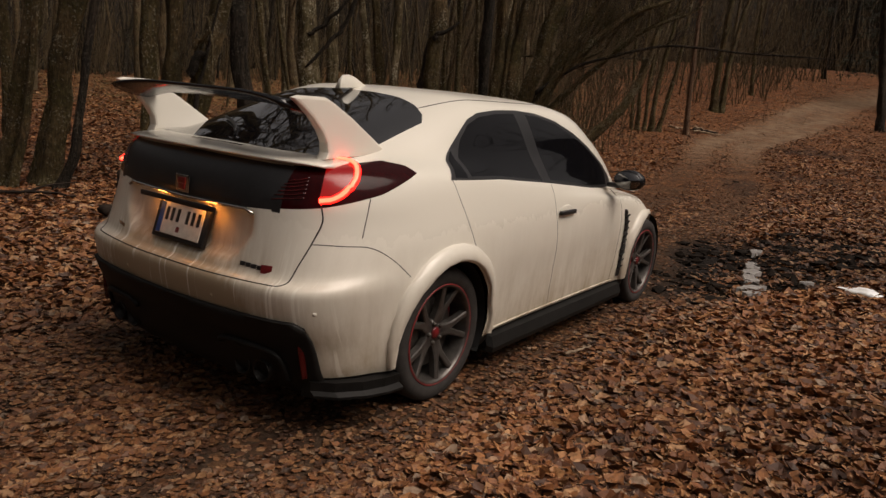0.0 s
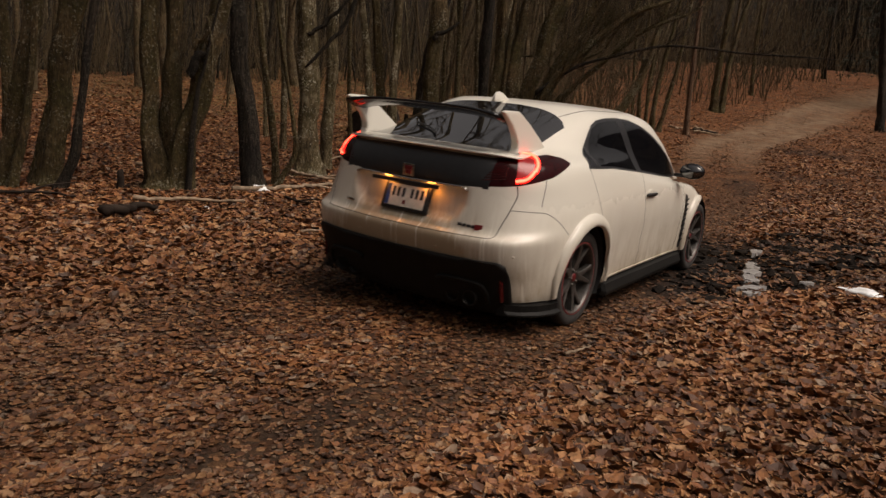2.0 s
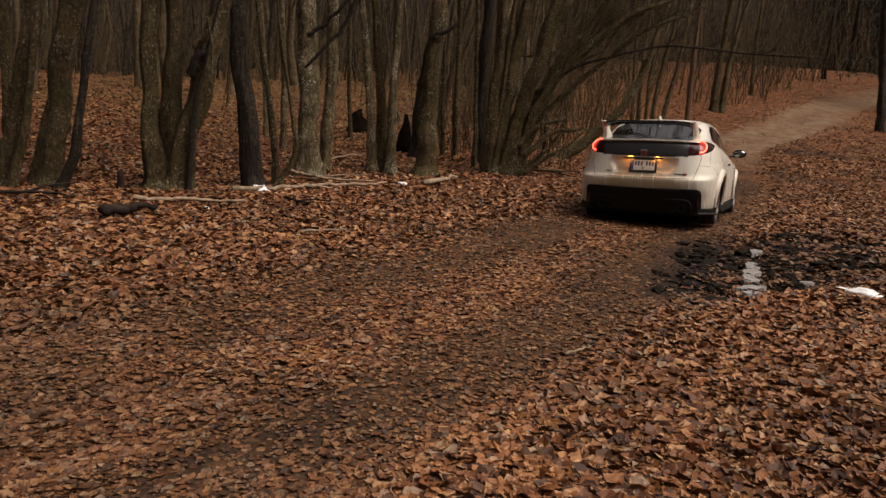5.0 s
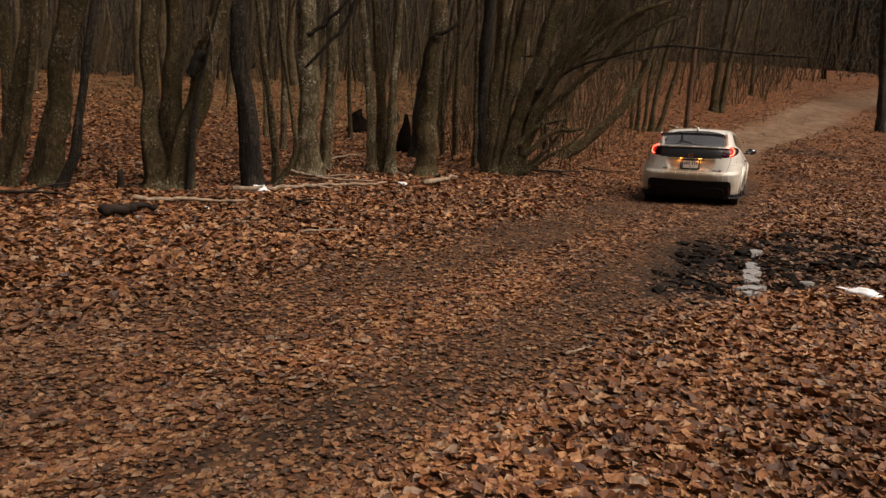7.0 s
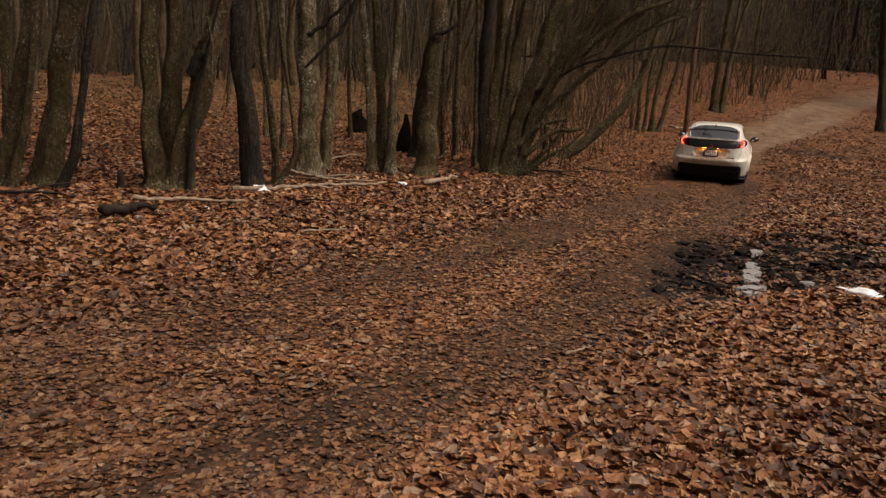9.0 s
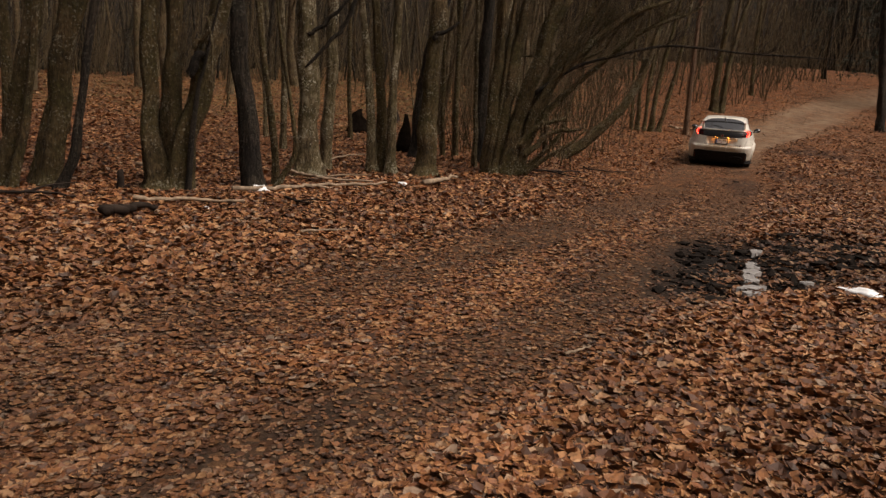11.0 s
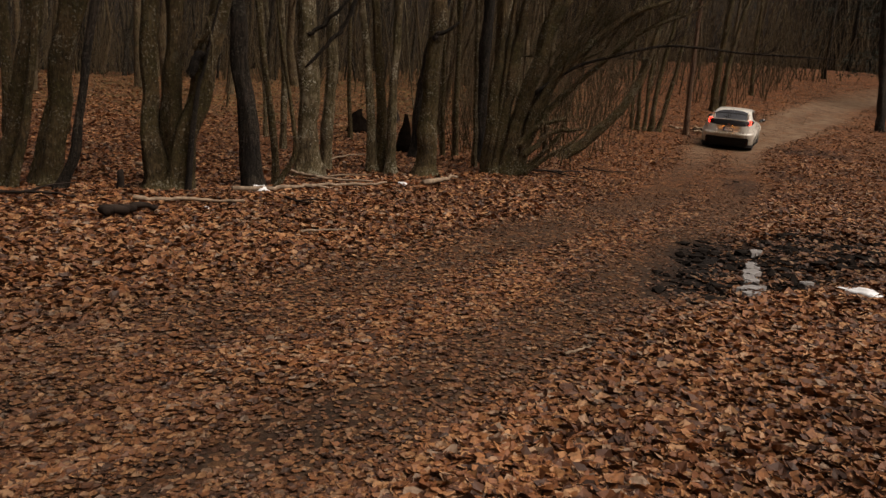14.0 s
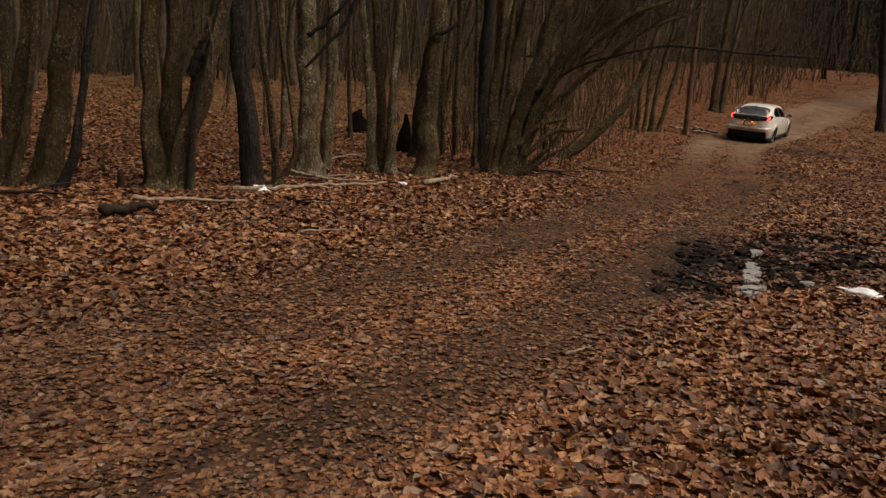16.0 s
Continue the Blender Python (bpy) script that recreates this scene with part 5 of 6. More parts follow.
def grow(bm, start, way, radius, rng, depth, twig=0.012):
    """A bare branch that forks, down to twigs."""
    n = 5
    pts, rad = [Vector(start)], [radius]
    d = Vector(way).normalized()
    length = max(0.5, radius * rng.uniform(26, 40))
    for k in range(n):
        d = (d + Vector((rng.uniform(-1, 1), rng.uniform(-1, 1), rng.uniform(-0.4, 0.9))) * 0.22).normalized()
        pts.append(pts[-1] + d * length / n)
        rad.append(radius * (1 - 0.75 * (k + 1) / n))
    tube(bm, pts, rad, 5 if radius > 0.02 else 4, cap=False)
    if depth > 0 and radius > twig:
        for k in range(2, n + 1):
            for _ in range(1 if rng.random() < 0.6 else 2):
                side = Vector((rng.uniform(-1, 1), rng.uniform(-1, 1), rng.uniform(-0.3, 0.8)))
                grow(bm, pts[k], d + side.normalized() * 0.9, rad[k] * 0.75 + 0.004, rng, depth - 1, twig)


TREE_LABELS = {
    "thin_dark": "slender crooked dark sapling among larger trunks", "pine_dark": "straight pine with nearly black furrowed bark",
    "birch_mossy": "pale lichen-spotted birch trunk", "birch_white": "white-barked birch with a dark foot",
    "triple_birch": "three pale stems rising from one root", "clump": "mossy many-stemmed tree fanning out over the leaves",
    "leaner": "mossy trunk leaning low over the slope", "bunch": "bunch of thin stems on the slope",
    "pine_orange": "thin pine with orange-brown bark", "right_dark": "dark conifer trunk beside the sandy track", "bough": "long thin dark bough reaching over the track",
}


def build_woods():
    rng = random.Random(5)
    trees = {}
    for name, y, bark, way in STEMS:
        bough = name == "bough"
        name = "clump" if bough else name
        if name not in trees:
            t = new("tree")
            t.location = (way[0][0], y, float(floor_z(way[0][0], y)))
            tagged(t, TREE_LABELS.get(name, "bare grey-brown forest tree with mossy bark"), "tree", "bare trees of the wood")
            trees[name] = (t, [])
        root, stems = trees[name]
        k = len(stems)
        base = root.location
        dy = rng.uniform(-0.15, 0.15) if k else 0.0
        pts = [Vector((x - base.x, dy, z - base.z)) for x, z, r in way]
        rad = [r * (0.84 if name != "clump" or k < 4 else 0.7) * LEANNESS.get(name, 1.0) for x, z, r in way]
        first = len(way) > 2 and pts[0].z < 0.5
        if first:
            gz = float(floor_z(pts[0].x + base.x, base.y + dy)) - base.z
            pts[0].z = gz + 0.02
            low = pts[0].lerp(pts[1], 0.3)
            pts = [pts[0] + (pts[0] - low) * 0.5 + Vector((0, 0, -0.06)), pts[0], low] + pts[1:]
            rad = [rad[0] * 1.6, rad[0] * 1.22, rad[0] * 0.45 + rad[1] * 0.55] + rad[1:]
        if name != "clump" or first:
            up = pts[-1] - pts[-2]
            up = (up.normalized() + Vector((0, 0, 0.4))).normalized()
            thick = rad[-1]
            for k in range(7):
                pts.append(pts[-1] + up * (0.7 + 0.2 * k) + Vector((rng.uniform(-0.12, 0.12), rng.uniform(-0.12, 0.12), 0)) * k * 0.6)
                rad.append(thick * (1 - 0.13 * (k + 1)))
        sm = curve_points(pts, 6)
        rr = np.interp(np.arange(len(sm)) / 6, range(len(rad)), rad)
        bm = bmesh.new()
        seed = rng.uniform(0, 50)
        for j, p in enumerate(sm):
            w = min(0.05, rr[j] * 0.35)
            p += Vector((noise.noise((seed, p.z * 1.9, 0)), noise.noise((0, p.z * 1.9, seed)), 0)) * w
            rr[j] *= 1 + 0.13 * noise.noise((p.z * 3.1, seed, 3.0))
        tube(bm, sm, list(rr * (0.62 if bough else 1.0)), 18 if rad[0] > 0.06 else 8, 0.45, seed)
        stems.append(part("stem", bm, bark, root))
        bm = bmesh.new()
        for j in [k for k in range(len(sm) - 1) if k % 3 == 0 and (sm[k].z > 0.27 * y + 0.6 or (name == "clump" and sm[k].z > 1.9 and k % 6 == 0 and sm[k].x > 0.1))]:
            side = Vector((rng.uniform(-1, 1), rng.uniform(-1, 1), rng.uniform(0.1, 0.9)))
            if bough:
                side = Vector((0.8, rng.uniform(-0.6, 0.6), rng.uniform(-0.25, 0.4)))
                grow(bm, sm[j], side, 0.012, rng, 1, 0.006)
            elif name == "clump":
                side = Vector((rng.uniform(0.1, 1.0), rng.uniform(-0.7, 0.7), rng.uniform(0.1, 0.9)))
                grow(bm, sm[j], side, min(0.03, 0.008 + rr[j] * 0.35), rng, 2, 0.009)
            else:
                grow(bm, sm[j], side, min(0.035, 0.008 + rr[j] * 0.45), rng, 2)
        if bm.verts:
            tagged(part("brushwood", bm, bark, root), kind="stuff")
        else:
            bm.free()
    for name, y, bark, way in SIDE_LIMBS:
        root = trees[name][0]
        base = root.location
        sm = curve_points([Vector((x - base.x, y - base.y, z - base.z)) for x, z, r in way], 5)
        rr = np.interp(np.arange(len(sm)) / 5, range(len(way)), [r for x, z, r in way])
        bm = tube(bmesh.new(), [p + Vector((rng.gauss(0, 0.012), 0, rng.gauss(0, 0.012))) for p in sm], list(rr), 8, 0.4, rng.uniform(0, 50))
        if name == "clump":
            for j in range(6, len(sm), 4):
                grow(bm, sm[j], (rng.uniform(-1, 1), rng.uniform(-0.5, 0.5), rng.uniform(-0.2, 0.8)), rr[j] * 0.5, rng, 1, 0.006)
        part("limb", bm, bark, root, "dead side limb")
    far_woods(rng)


def far_woods(rng):
    """The many thin trunks further back, which nobody could count."""
    kinds = (("far_trunks", BARK_FAR, 480, 19, 46, 1.0), ("far_trunks", BARK_BIRCH, 110, 19, 46, 1.0),
             ("far_trunks", BARK_SHADED, 1500, 43, 110, 1.2), ("far_trunks", BARK_FAR, 900, 40, 100, 0.8), ("far_trunks", BARK_BIRCH, 160, 43, 100, 0.8))
    for name, bark, count, y0, y1, thick in kinds:
        bm = bmesh.new()
        for _ in range(count):
            y = y0 + (y1 - y0) * rng.random()
            x = rng.uniform(-0.95, 0.85) * y
            a = x / y
            if float(near_way(x, y, 1.5, 3.0)) > 0.05 or (y < 40 and a > 0.27):
                continue
            if a < -0.05 and y < 42 and rng.random() < 0.93:
                continue
            if bark is BARK_FAR and y0 >= 40 and a < 0.0 and rng.random() < 0.75:
                continue
            if bark is BARK_SHADED and a > 0.05 and (y < 62 or rng.random() < 0.5):
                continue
            if a > 0.14 and rng.random() < (0.8 if y < 40 else 0.5 if y < 50 else 0.15):
                continue
            z = float(floor_z(x, y))
            r = rng.choice((0.02, 0.03, 0.04, 0.055, 0.085) if a < 0.14 else (0.014, 0.02, 0.028, 0.04, 0.07)) * rng.uniform(0.8, 1.2) * thick
            lean = Vector((rng.gauss(0.03, 0.09 if a < 0.14 else 0.14), rng.gauss(0, 0.06), 1))
            h = rng.uniform(9, 15)
            pts = [Vector((x, y, z - 0.1)) + lean * h * k / 5 + Vector((rng.gauss(0, 0.17), rng.gauss(0, 0.1), 0)) * (k > 0) for k in range(6)]
            tube(bm, pts, [r * (1.25, 1, 0.92, 0.8, 0.55, 0.2)[k] for k in range(6)], 6, cap=False)
            for _ in range(2 if a < 0.1 else 5):
                k = rng.randint(1, 4)
                grow(bm, pts[k], (rng.uniform(-1, 1), rng.uniform(-1, 1), 0.5), max(0.012, r * 0.3), rng, 1, 0.01)
        tagged(part(name, bm, bark), "bare thin trunks of the wood further back", "forest", kind="stuff")
    # the wood beside and behind the camera
    bm = bmesh.new()
    for _ in range(230):
        side = rng.random() < 0.6
        y = rng.uniform(-2, 60) if side else rng.uniform(-45, -4)
        x = 15 + 0.72 * max(y, 0) + rng.random() ** 1.2 * 34 if side else rng.uniform(-40, 40)
        if not side and rng.random() < 0.3:
            y, x = rng.uniform(-5, 40), -8 - 0.75 * max(y, 0) - rng.random() * 30
        if float(near_way(x, y, 1.5, 3.0)) > 0.05:
            continue
        z, r, h = float(floor_z(x, y)), rng.uniform(0.08, 0.2), rng.uniform(11, 17)
        lean = Vector((rng.gauss(0, 0.06), rng.gauss(0, 0.06), 1))
        pts = [Vector((x, y, z - 0.1)) + lean * h * k / 6 + Vector((rng.gauss(0, 0.2), rng.gauss(0, 0.2), 0)) * (k > 0) for k in range(7)]
        tube(bm, pts, [r * (1.3, 1, 0.9, 0.75, 0.55, 0.35, 0.12)[k] for k in range(7)], 7, cap=False)
        for _ in range(6):
            k = rng.randint(2, 6)
            grow(bm, pts[k], (rng.uniform(-1, 1), rng.uniform(-1, 1), 0.7), r * 0.33, rng, 1, 0.012)
    tagged(part("far_trunks", bm, BARK_FAR), "bare trees of the wood beside the track", "forest", kind="stuff")
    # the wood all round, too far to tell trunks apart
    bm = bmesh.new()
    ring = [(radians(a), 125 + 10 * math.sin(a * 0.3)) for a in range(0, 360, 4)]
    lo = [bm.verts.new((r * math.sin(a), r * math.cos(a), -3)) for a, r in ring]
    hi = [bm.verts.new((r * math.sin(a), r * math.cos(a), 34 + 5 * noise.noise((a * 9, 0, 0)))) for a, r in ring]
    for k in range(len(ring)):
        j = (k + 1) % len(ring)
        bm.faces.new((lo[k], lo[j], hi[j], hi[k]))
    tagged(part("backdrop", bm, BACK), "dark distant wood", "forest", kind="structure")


# ---- small things on the floor ----
def stick(ends, r, mat, label, name="fallen_branch", lift=0.02, fork=0.0, seed=1):
    """A crooked branch that lies on the leaves through the given (x, y) places."""
    rng = random.Random(seed)
    way = [Vector((x, y, float(floor_z(x, y)) + r + lift + rng.uniform(0, 0.02))) for x, y in ends]
    way = curve_points(way, 6)
    way = [p + Vector((rng.gauss(0, r * 0.5), rng.gauss(0, r * 0.5), rng.gauss(0, r * 0.3))) for p in way]
    root = new(name)
    root.location = way[0]
    bm = tube(bmesh.new(), [p - way[0] for p in way], [r * (1 - 0.55 * k / len(way)) for k in range(len(way))], 8, 0.3, seed)
    part("branch_wood", bm, mat, root)
    if fork:
        k = len(way) // 2
        d = (way[k + 1] - way[k]).normalized()
        side = Vector((-d.y, d.x, 0.25)) * (1 if seed % 2 else -1)
        pts = curve_points([way[k] - way[0], way[k] - way[0] + (d + side) * fork * 0.5, way[k] - way[0] + (d * 1.2 + side * 0.8) * fork], 5)
        part("side_shoot", tube(bmesh.new(), pts, [r * 0.6 * (1 - 0.6 * k / len(pts)) for k in range(len(pts))], 7), mat, root)
    tagged(root, label, "branch", "branches lying on the leaves")


def lump(name, x, y, size, mat, label, category, seed, flat=0.35):
    """A small uneven heap."""
    bm = bmesh.new()
    bmesh.ops.create_icosphere(bm, subdivisions=3, radius=1.0)
    for v in bm.verts:
        k = 1 + 0.45 * noise.noise(v.co * 1.7 + Vector((seed, 0, 0))) + 0.2 * noise.noise(v.co * 4 + Vector((0, seed, 0)))
        v.co = Vector((v.co.x * size[0] * k, v.co.y * size[1] * k, max(-0.3, v.co.z) * size[2] * k))
    ob = part(name, bm, mat)
    ob.location = (x, y, float(floor_z(x, y)) + 0.012)
    tagged(ob, label, category)


def puddle(x, y, a, b, turn, seed):
    bm = bmesh.new()
    n = 28
    ring = []
    c, s = math.cos(turn), math.sin(turn)
    for k in range(n):
        th = 2 * math.pi * k / n
        r = 0.8 + 0.5 * noise.noise((math.cos(th) * 1.5 + seed, math.sin(th) * 1.5, 0)) + 0.25 * noise.noise((math.cos(th) * 5, math.sin(th) * 5, seed))
        u, v = a * r * math.cos(th), b * r * math.sin(th)
        ring.append((u * c - v * s, u * s + v * c))
    z = float(floor_z(x, y)) + 0.045
    lo = [bm.verts.new((u * 0.97, v * 0.97, -0.05)) for u, v in ring]
    hi = [bm.verts.new((u, v, 0.0)) for u, v in ring]
    bm.faces.new(hi)
    for k in range(n):
        bm.faces.new((lo[k], lo[(k + 1) % n], hi[(k + 1) % n], hi[k]))
    ob = part("ice_patch", bm, ICE, smooth=False)
    ob.location = (x, y, z)
    tagged(ob, "pale slushy ice lying in the black mud", "ice", "patches of ice in the mud")


def stump(x, y, h, r, label):
    root = new("stump")
    root.location = (x, y, float(floor_z(x, y)))
    bm = tube(bmesh.new(), [(0, 0, -0.1), (0, 0, 0.02), (0.01, 0, h * 0.5), (0.0, 0.01, h * 0.9), (0.03, 0, h)], [r * 1.4, r * 1.15, r, r * 0.9, r * 0.45], 12, 0.5, x)
    part("stump_wood", bm, DARKWOOD, root)
    tagged(root, label, "stump")


def root_plate(x, y, w, h, label):
    """The upturned foot of a fallen tree, a dark ragged wedge."""
    root = new("root_plate")
    root.location = (x, y, float(floor_z(x, y)))
    bm = bmesh.new()
    bmesh.ops.create_cone(bm, cap_ends=True, segments=14, radius1=w, radius2=w * 0.12, depth=h, matrix=pose(0, 0, h / 2 - 0.05))
    bmesh.ops.subdivide_edges(bm, edges=bm.edges, cuts=3, use_grid_fill=True)
    for v in bm.verts:
        v.co += Vector((noise.noise(v.co * 3 + Vector((x, 0, 0))), 0.6 * noise.noise(v.co * 3 + Vector((0, y, 0))), 0.3 * noise.noise(v.co * 4))) * w * 0.4
        v.co.y *= 0.6
    part("root_mass", bm, ROOTS, root)
    tagged(root, label, "stump")


def conifer(x, y, h, seed):
    rng = random.Random(seed)
    root = new("tree")
    root.location = (x, y, float(floor_z(x, y)))
    part("stem", tube(bmesh.new(), [(0, 0, -0.2), (0, 0, h * 0.3), (0.1, 0, h * 0.7), (0.1, 0, h)], [0.2, 0.16, 0.1, 0.03], 9, 0.3, seed), BARK_DARK, root)
    co, faces = [], []
    boughs = bmesh.new()
    for k in range(46):
        z = h * rng.uniform(0.16, 0.97)
        reach = (1 - z / h) * h * 0.24 + 0.5
        a = rng.uniform(0, 6.283)
        d = Vector((math.cos(a), math.sin(a), -0.12))
        tube(boughs, [Vector((0.05, 0, z)), Vector((0.05, 0, z)) + d * reach * 0.5 + Vector((0, 0, 0.1)), Vector((0.05, 0, z)) + d * reach], [0.03, 0.02, 0.006], 4, cap=False)
        for _ in range(70):
            t = rng.uniform(0.2, 1.05)
            p = Vector((0.05, 0, z)) + d * reach * t + Vector((rng.gauss(0, 0.17), rng.gauss(0, 0.17), rng.gauss(-0.06, 0.1)))
            u = Vector((rng.gauss(0, 1), rng.gauss(0, 1), rng.gauss(-0.3, 0.5))).normalized() * rng.uniform(0.12, 0.25)
            v = u.cross(Vector((rng.gauss(0, 1), rng.gauss(0, 1), 1))).normalized() * 0.028
            i = len(co)
            co += [p - v, p + v, p + u]
            faces += [i, i + 1, i + 2]
    part("bough_mass", boughs, BARK_DARK, root)["kind"] = "stuff"
    needles = new("crown", fast_mesh("crown", co, faces, 3, NEEDLE, False))
    needles.parent = root
    needles["kind"] = "stuff"
    tagged(root, "dark green conifer with drooping needled boughs", "tree", "dark conifers at the top of the slope")


def build_litter():
    stick([(-3.42, 7.05), (-3.36, 7.4), (-3.22, 7.75)], 0.055, DARKWOOD, "short rotten dark log on the leaves", "fallen_log", seed=2)
    stick([(-3.7, 8.35), (-3.4, 8.45), (-3.0, 8.62), (-2.5, 8.7)], 0.032, DEADWOOD, "pale stripped log among the leaves", "fallen_log", seed=3)
    stick([(0.74, 3.92), (0.83, 3.99), (0.92, 4.10)], 0.009, DEADWOOD, "thin pale broken twig on the leaves", seed=4)
    stick([(-1.46, 7.06), (-1.25, 7.16), (-1.02, 7.26)], 0.016, DEADWOOD, "grey broken stick on the leaves", seed=5, lift=0.03)
    stick([(-2.95, 9.8), (-2.4, 10.2), (-1.97, 10.72), (-1.5, 11.2), (-1.0, 11.65)], 0.035, DEADWOOD, "long crooked pale branch at the birches", seed=6, fork=0.5)
    stick([(-2.65, 12.0), (-2.2, 11.6), (-1.9, 11.3), (-1.2, 11.5)], 0.03, DEADWOOD, "forked pale branch at the foot of a birch", seed=7, fork=0.6, lift=0.06)
    stick([(-0.4, 12.1), (-0.1, 12.8), (0.15, 13.4)], 0.045, DEADWOOD, "short bleached log on the leaves", "fallen_log", seed=8)
    stick([(-2.6, 15.0), (-2.3, 15.8), (-1.9, 16.7)], 0.025, DEADWOOD, "bleached branch on the clearing's floor", seed=9, fork=0.3)
    stick([(-2.1, 9.3), (-1.9, 9.0), (-1.7, 8.9)], 0.02, DARKWOOD, "dark forked stick on the leaves", seed=11, fork=0.3)
    stick([(-5.0, 11.4), (-4.7, 11.7), (-4.55, 12.2)], 0.03, DEADWOOD, "pale broken bough standing out of the leaves", seed=12, fork=0.4, lift=0.08)
    stick([(-5.4, 8.0), (-4.9, 8.25), (-4.3, 8.2)], 0.025, DARKWOOD, "dark twiggy branch below the trunks", seed=13, fork=0.5)
    stick([(1.3, 15.0), (2.2, 15.3), (3.0, 16.4)], 0.03, DARKWOOD, "dark dead bough under the mossy tree", seed=14, fork=0.6, lift=0.05)
    stick([(3.4, 18.2), (4.2, 18.7), (5.0, 19.4)], 0.022, DARKWOOD, "thin dark branch on the slope", seed=15, fork=0.4)
    # little heap of cut poles by the slope
    for k in range(5):
        dx = 0.05 * k
        stick([(10.35 + dx, 31.0 + 0.16 * k), (10.9, 31.0 + 0.16 * k), (11.5 - dx, 30.9 + 0.16 * k)], 0.05, DARKWOOD if k % 2 else DEADWOOD, "cut pole in a low dark heap", "cut_pole", seed=20 + k, lift=0.02 + 0.05 * (k % 3))
    stick([(9.4, 31.2), (9.7, 31.1), (10.05, 31.2)], 0.06, DEADWOOD, "short pale log beside the pine", "fallen_log", seed=27)
    stump(-4.37, 9.47, 0.27, 0.045, "thin rotten stump among the leaves")
    stump(-2.15, 26.0, 0.5, 0.25, "broad dark stump in the clearing")
    root_plate(-2.8, 22.0, 0.42, 0.75, "dark upturned roots of a fallen tree")
    root_plate(-1.15, 18.2, 0.28, 1.0, "dark ragged stump behind a grey trunk")
    lump("snow_patch", 3.46, 5.68, (0.13, 0.15, 0.05), SNOW, "last white patch of snow on the leaves", "snow", 3.1)
    lump("snow_patch", 3.38, 5.82, (0.08, 0.06, 0.035), SNOW, "small white crust of snow on the leaves", "snow", 5.1)
    lump("snow_patch", -2.66, 10.05, (0.14, 0.10, 0.09), SNOW, "small white patch of snow by a trunk", "snow", 7.7)
    lump("snow_patch", -0.76, 12.02, (0.10, 0.08, 0.055), SNOW, "small white patch of snow on leaves", "snow", 9.4)
    lump("snow_patch", -2.83, 8.3, (0.05, 0.05, 0.03), SNOW, "tiny white crust of snow on leaves", "snow", 2.2)
    for k, (x, y, a, b, turn) in enumerate(((3.50, 7.85, 0.20, 0.06, 1.0), (3.22, 7.25, 0.26, 0.09, 1.2), (2.98, 6.75, 0.24, 0.09, 1.1), (2.80, 6.35, 0.22, 0.08, 1.2), (2.66, 5.98, 0.18, 0.08, 0.5), (2.54, 5.68, 0.10, 0.06, 0.2), (3.25, 6.2, 0.10, 0.04, 0.2))):
        puddle(x, y, a, b, turn, k * 3.7)
    for x, y, h, s in ((26.8, 44.5, 15, 1), (31.0, 49.0, 17, 2), (27.5, 55.0, 16, 3), (36.0, 56.0, 18, 4), (33.0, 62.0, 17, 5), (23.0, 64.0, 15, 6)):
        conifer(x, y, h, s)
    thicket()


def thicket():
    """Fine bare undergrowth on the slope and at the wood's edge."""
    rng = random.Random(9)
    bm = bmesh.new()
    for _ in range(1500):
        y = rng.uniform(17, 72)
        a = rng.uniform(-0.62, 0.6)
        x = a * y
        if float(near_way(x, y, 1.8, 3.2)) > 0.02 or (a < -0.02 and y < 40) or (a > 0.25 and y < 40):
            continue
        z = float(floor_z(x, y))
        for _ in range(3):
            d = Vector((rng.gauss(0, 0.25), rng.gauss(0, 0.25), 1))
            h = rng.uniform(1.2, 4.5) if y < 42 else rng.uniform(2.0, 7.5)
            p0 = Vector((x + rng.gauss(0, 0.2), y, z - 0.05))
            tube(bm, [p0, p0 + d * h * 0.5 + Vector((rng.gauss(0, 0.1), 0, 0)), p0 + d * h], [0.016 + 0.0004 * max(0, y - 30), 0.011 + 0.0003 * max(0, y - 30), 0.004], 4, cap=False)
            for _ in range(2):
                q = p0 + d * h * rng.uniform(0.3, 0.8)
                e = Vector((rng.gauss(0, 0.6), rng.gauss(0, 0.6), 0.7)) * h * 0.3
                tube(bm, [q, q + e], [0.008, 0.002], 3, cap=False)
    tagged(part("undergrowth", bm, BARK_FAR), "thin bare undergrowth on the slope", "undergrowth", kind="stuff")


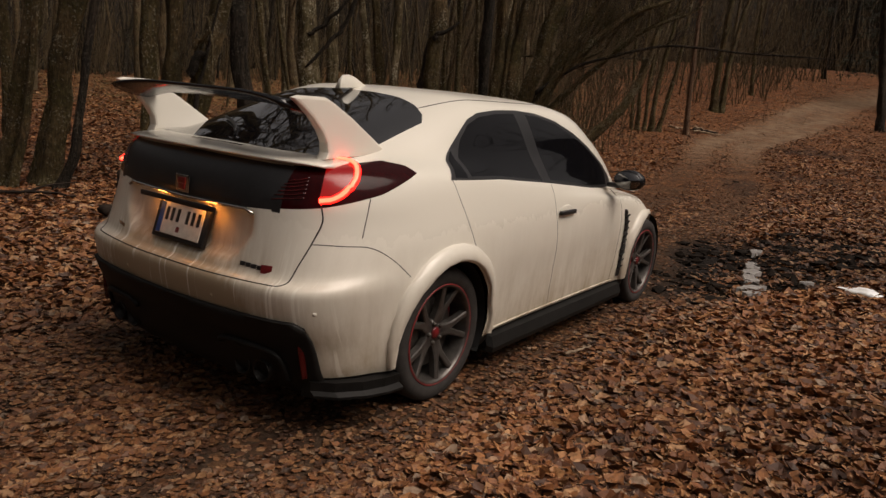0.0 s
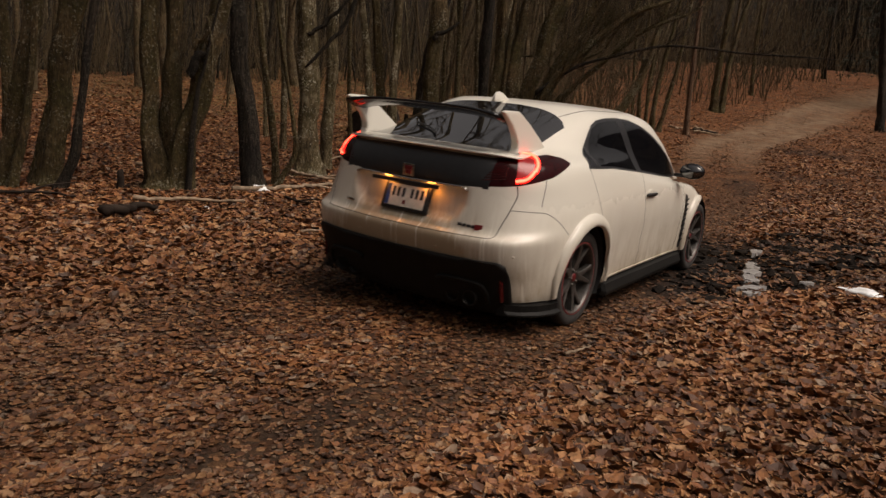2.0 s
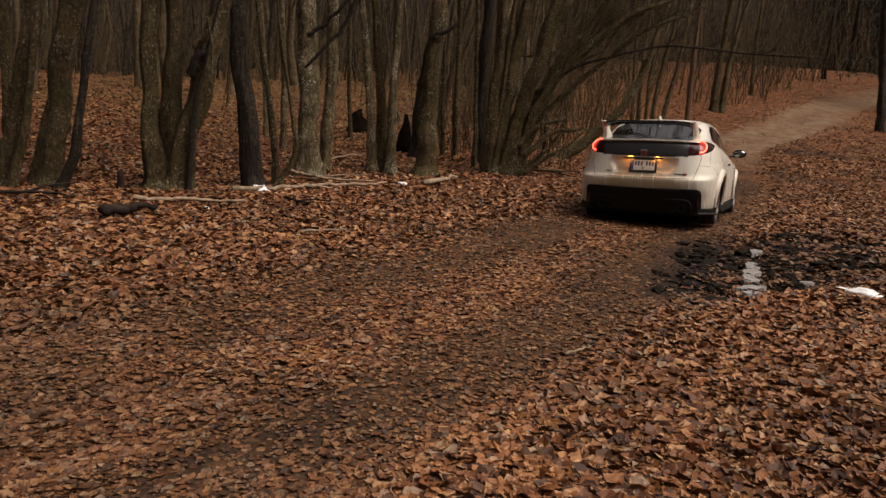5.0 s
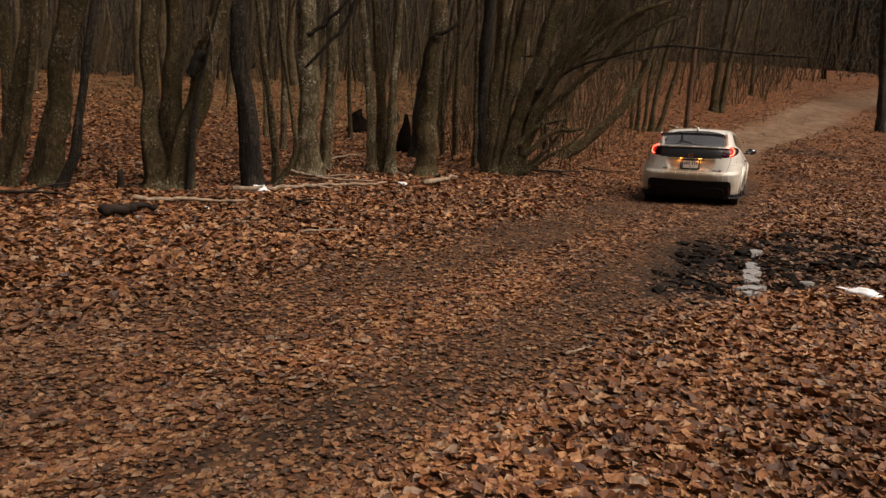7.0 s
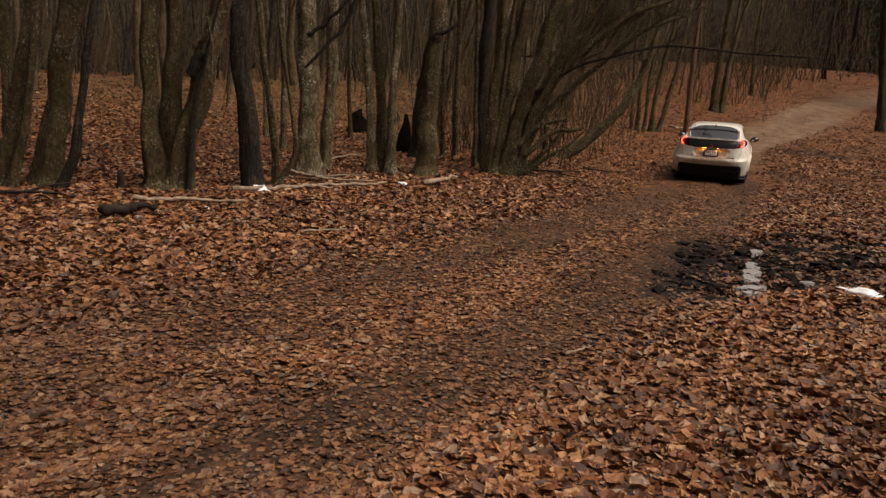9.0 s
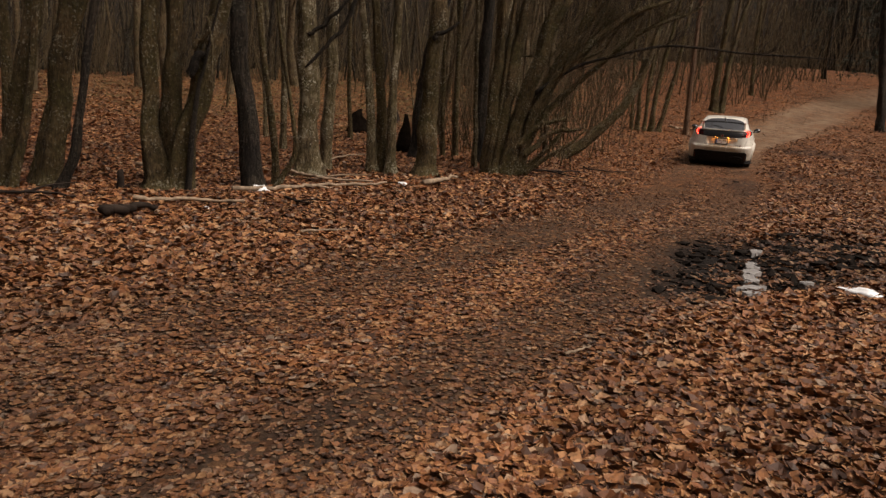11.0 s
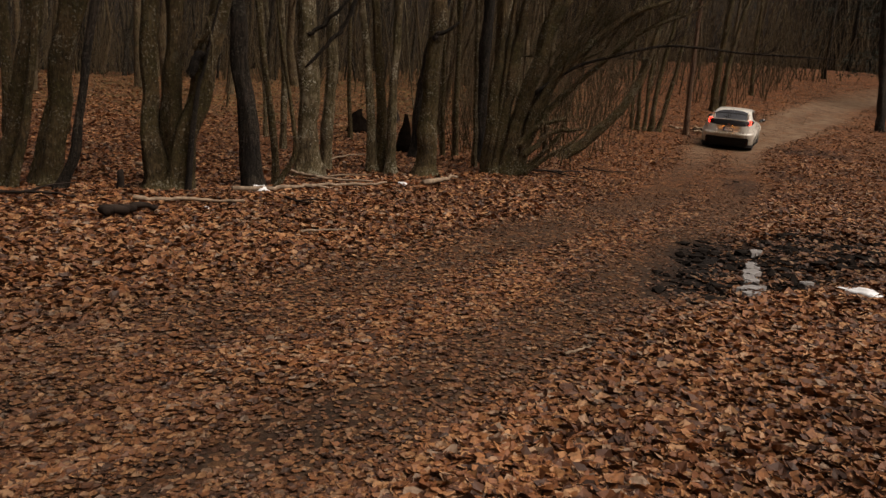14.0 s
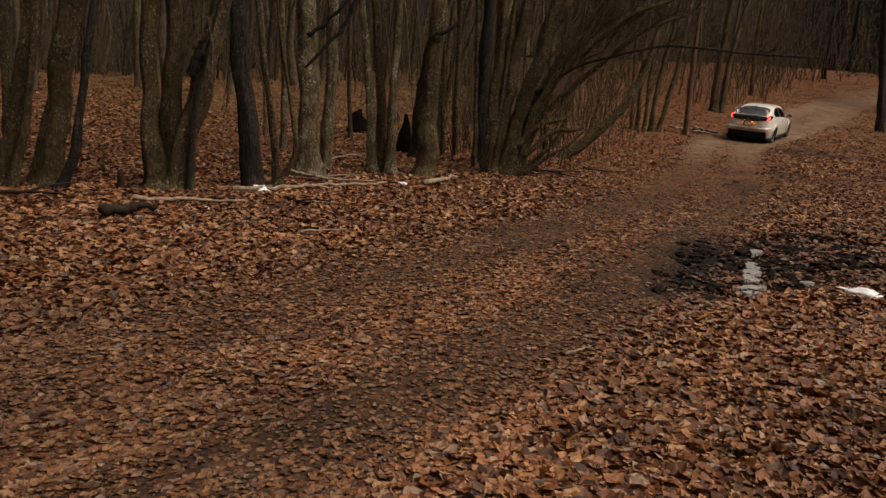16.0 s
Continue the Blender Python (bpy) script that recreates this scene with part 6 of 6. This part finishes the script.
def way_at(t):
    """Place and heading of the car at t, smoothly through the known ones."""
    rows = CAR_WAY
    ts = [r[0] for r in rows]
    i = max(0, min(len(rows) - 2, int(np.searchsorted(ts, t, "right")) - 1))
    out = []
    h = ts[i + 1] - ts[i]
    s = (t - ts[i]) / h
    for k in (1, 2, 3):
        v = [r[k] for r in rows]

        def slope(j):
            if j == 0:
                return 0.6 * (v[1] - v[0]) / (ts[1] - ts[0])
            if j == len(v) - 1:
                return (v[-1] - v[-2]) / (ts[-1] - ts[-2])
            return (v[j + 1] - v[j - 1]) / (ts[j + 1] - ts[j - 1])
        m0, m1 = slope(i) * h, slope(i + 1) * h
        out.append((2 * s ** 3 - 3 * s ** 2 + 1) * v[i] + (s ** 3 - 2 * s ** 2 + s) * m0 + (3 * s ** 2 - 2 * s ** 3) * v[i + 1] + (s ** 3 - s ** 2) * m1)
    return out


def car_pose(t):
    """The car on its four wheels on the ground."""
    x, y, deg = way_at(t)
    c, s = math.cos(radians(deg)), math.sin(radians(deg))

    def under(lx, ly):
        return float(floor_z(x + lx * c - ly * s, y + lx * s + ly * c))
    rl, rr, fl, fr = under(0, 0.77), under(0, -0.77), under(2.594, 0.77), under(2.594, -0.77)
    rear, front = (rl + rr) / 2, (fl + fr) / 2
    # sway of the body over the ruts
    sway = float(np.interp(t, (0, 2.5, 3.2, 4.0, 6.5, 8), (1.1, 1.2, 0, -1.7, -0.8, 0)))
    pitch = -math.degrees(math.atan2(front - rear, 2.594))
    roll = math.degrees(math.atan2(((rl + fl) - (rr + fr)) / 2, 1.54)) + sway
    lift = 0.6 * abs(math.sin(radians(sway)))
    return Matrix.Translation((x, y, rear + lift)) @ pose(0, 0, 0, 0, 0, deg) @ pose(0, 0, 0, 0, pitch, 0) @ pose(0, 0, 0, roll, 0, 0)


def motions():
    walk(car, [(k * 0.25, car_pose(k * 0.25)) for k in range(65)])
    gone, last, spin = 0.0, way_at(0)[:2], []
    for k in range(161):
        here = way_at(k * 0.1)[:2]
        gone += math.hypot(here[0] - last[0], here[1] - last[1])
        last = here
        spin.append((k * 0.1, gone / WHEEL_R))
    for w, hx, hy in wheels:
        side = 180 if hy > 0 else 0
        walk(w, [(t, Matrix.Translation((hx, hy, WHEEL_R)) @ Matrix.Rotation(a, 4, "Y") @ pose(0, 0, 0, 0, 0, side)) for t, a in spin])


build_ground()
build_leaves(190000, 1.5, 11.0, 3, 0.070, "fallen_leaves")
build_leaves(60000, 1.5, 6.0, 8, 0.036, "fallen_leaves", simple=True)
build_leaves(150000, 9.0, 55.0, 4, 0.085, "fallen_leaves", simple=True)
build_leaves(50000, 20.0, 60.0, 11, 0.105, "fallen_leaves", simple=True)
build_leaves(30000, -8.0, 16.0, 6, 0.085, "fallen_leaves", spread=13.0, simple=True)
build_clods()
car, wheels = build_car()
build_woods()
build_litter()
motions()
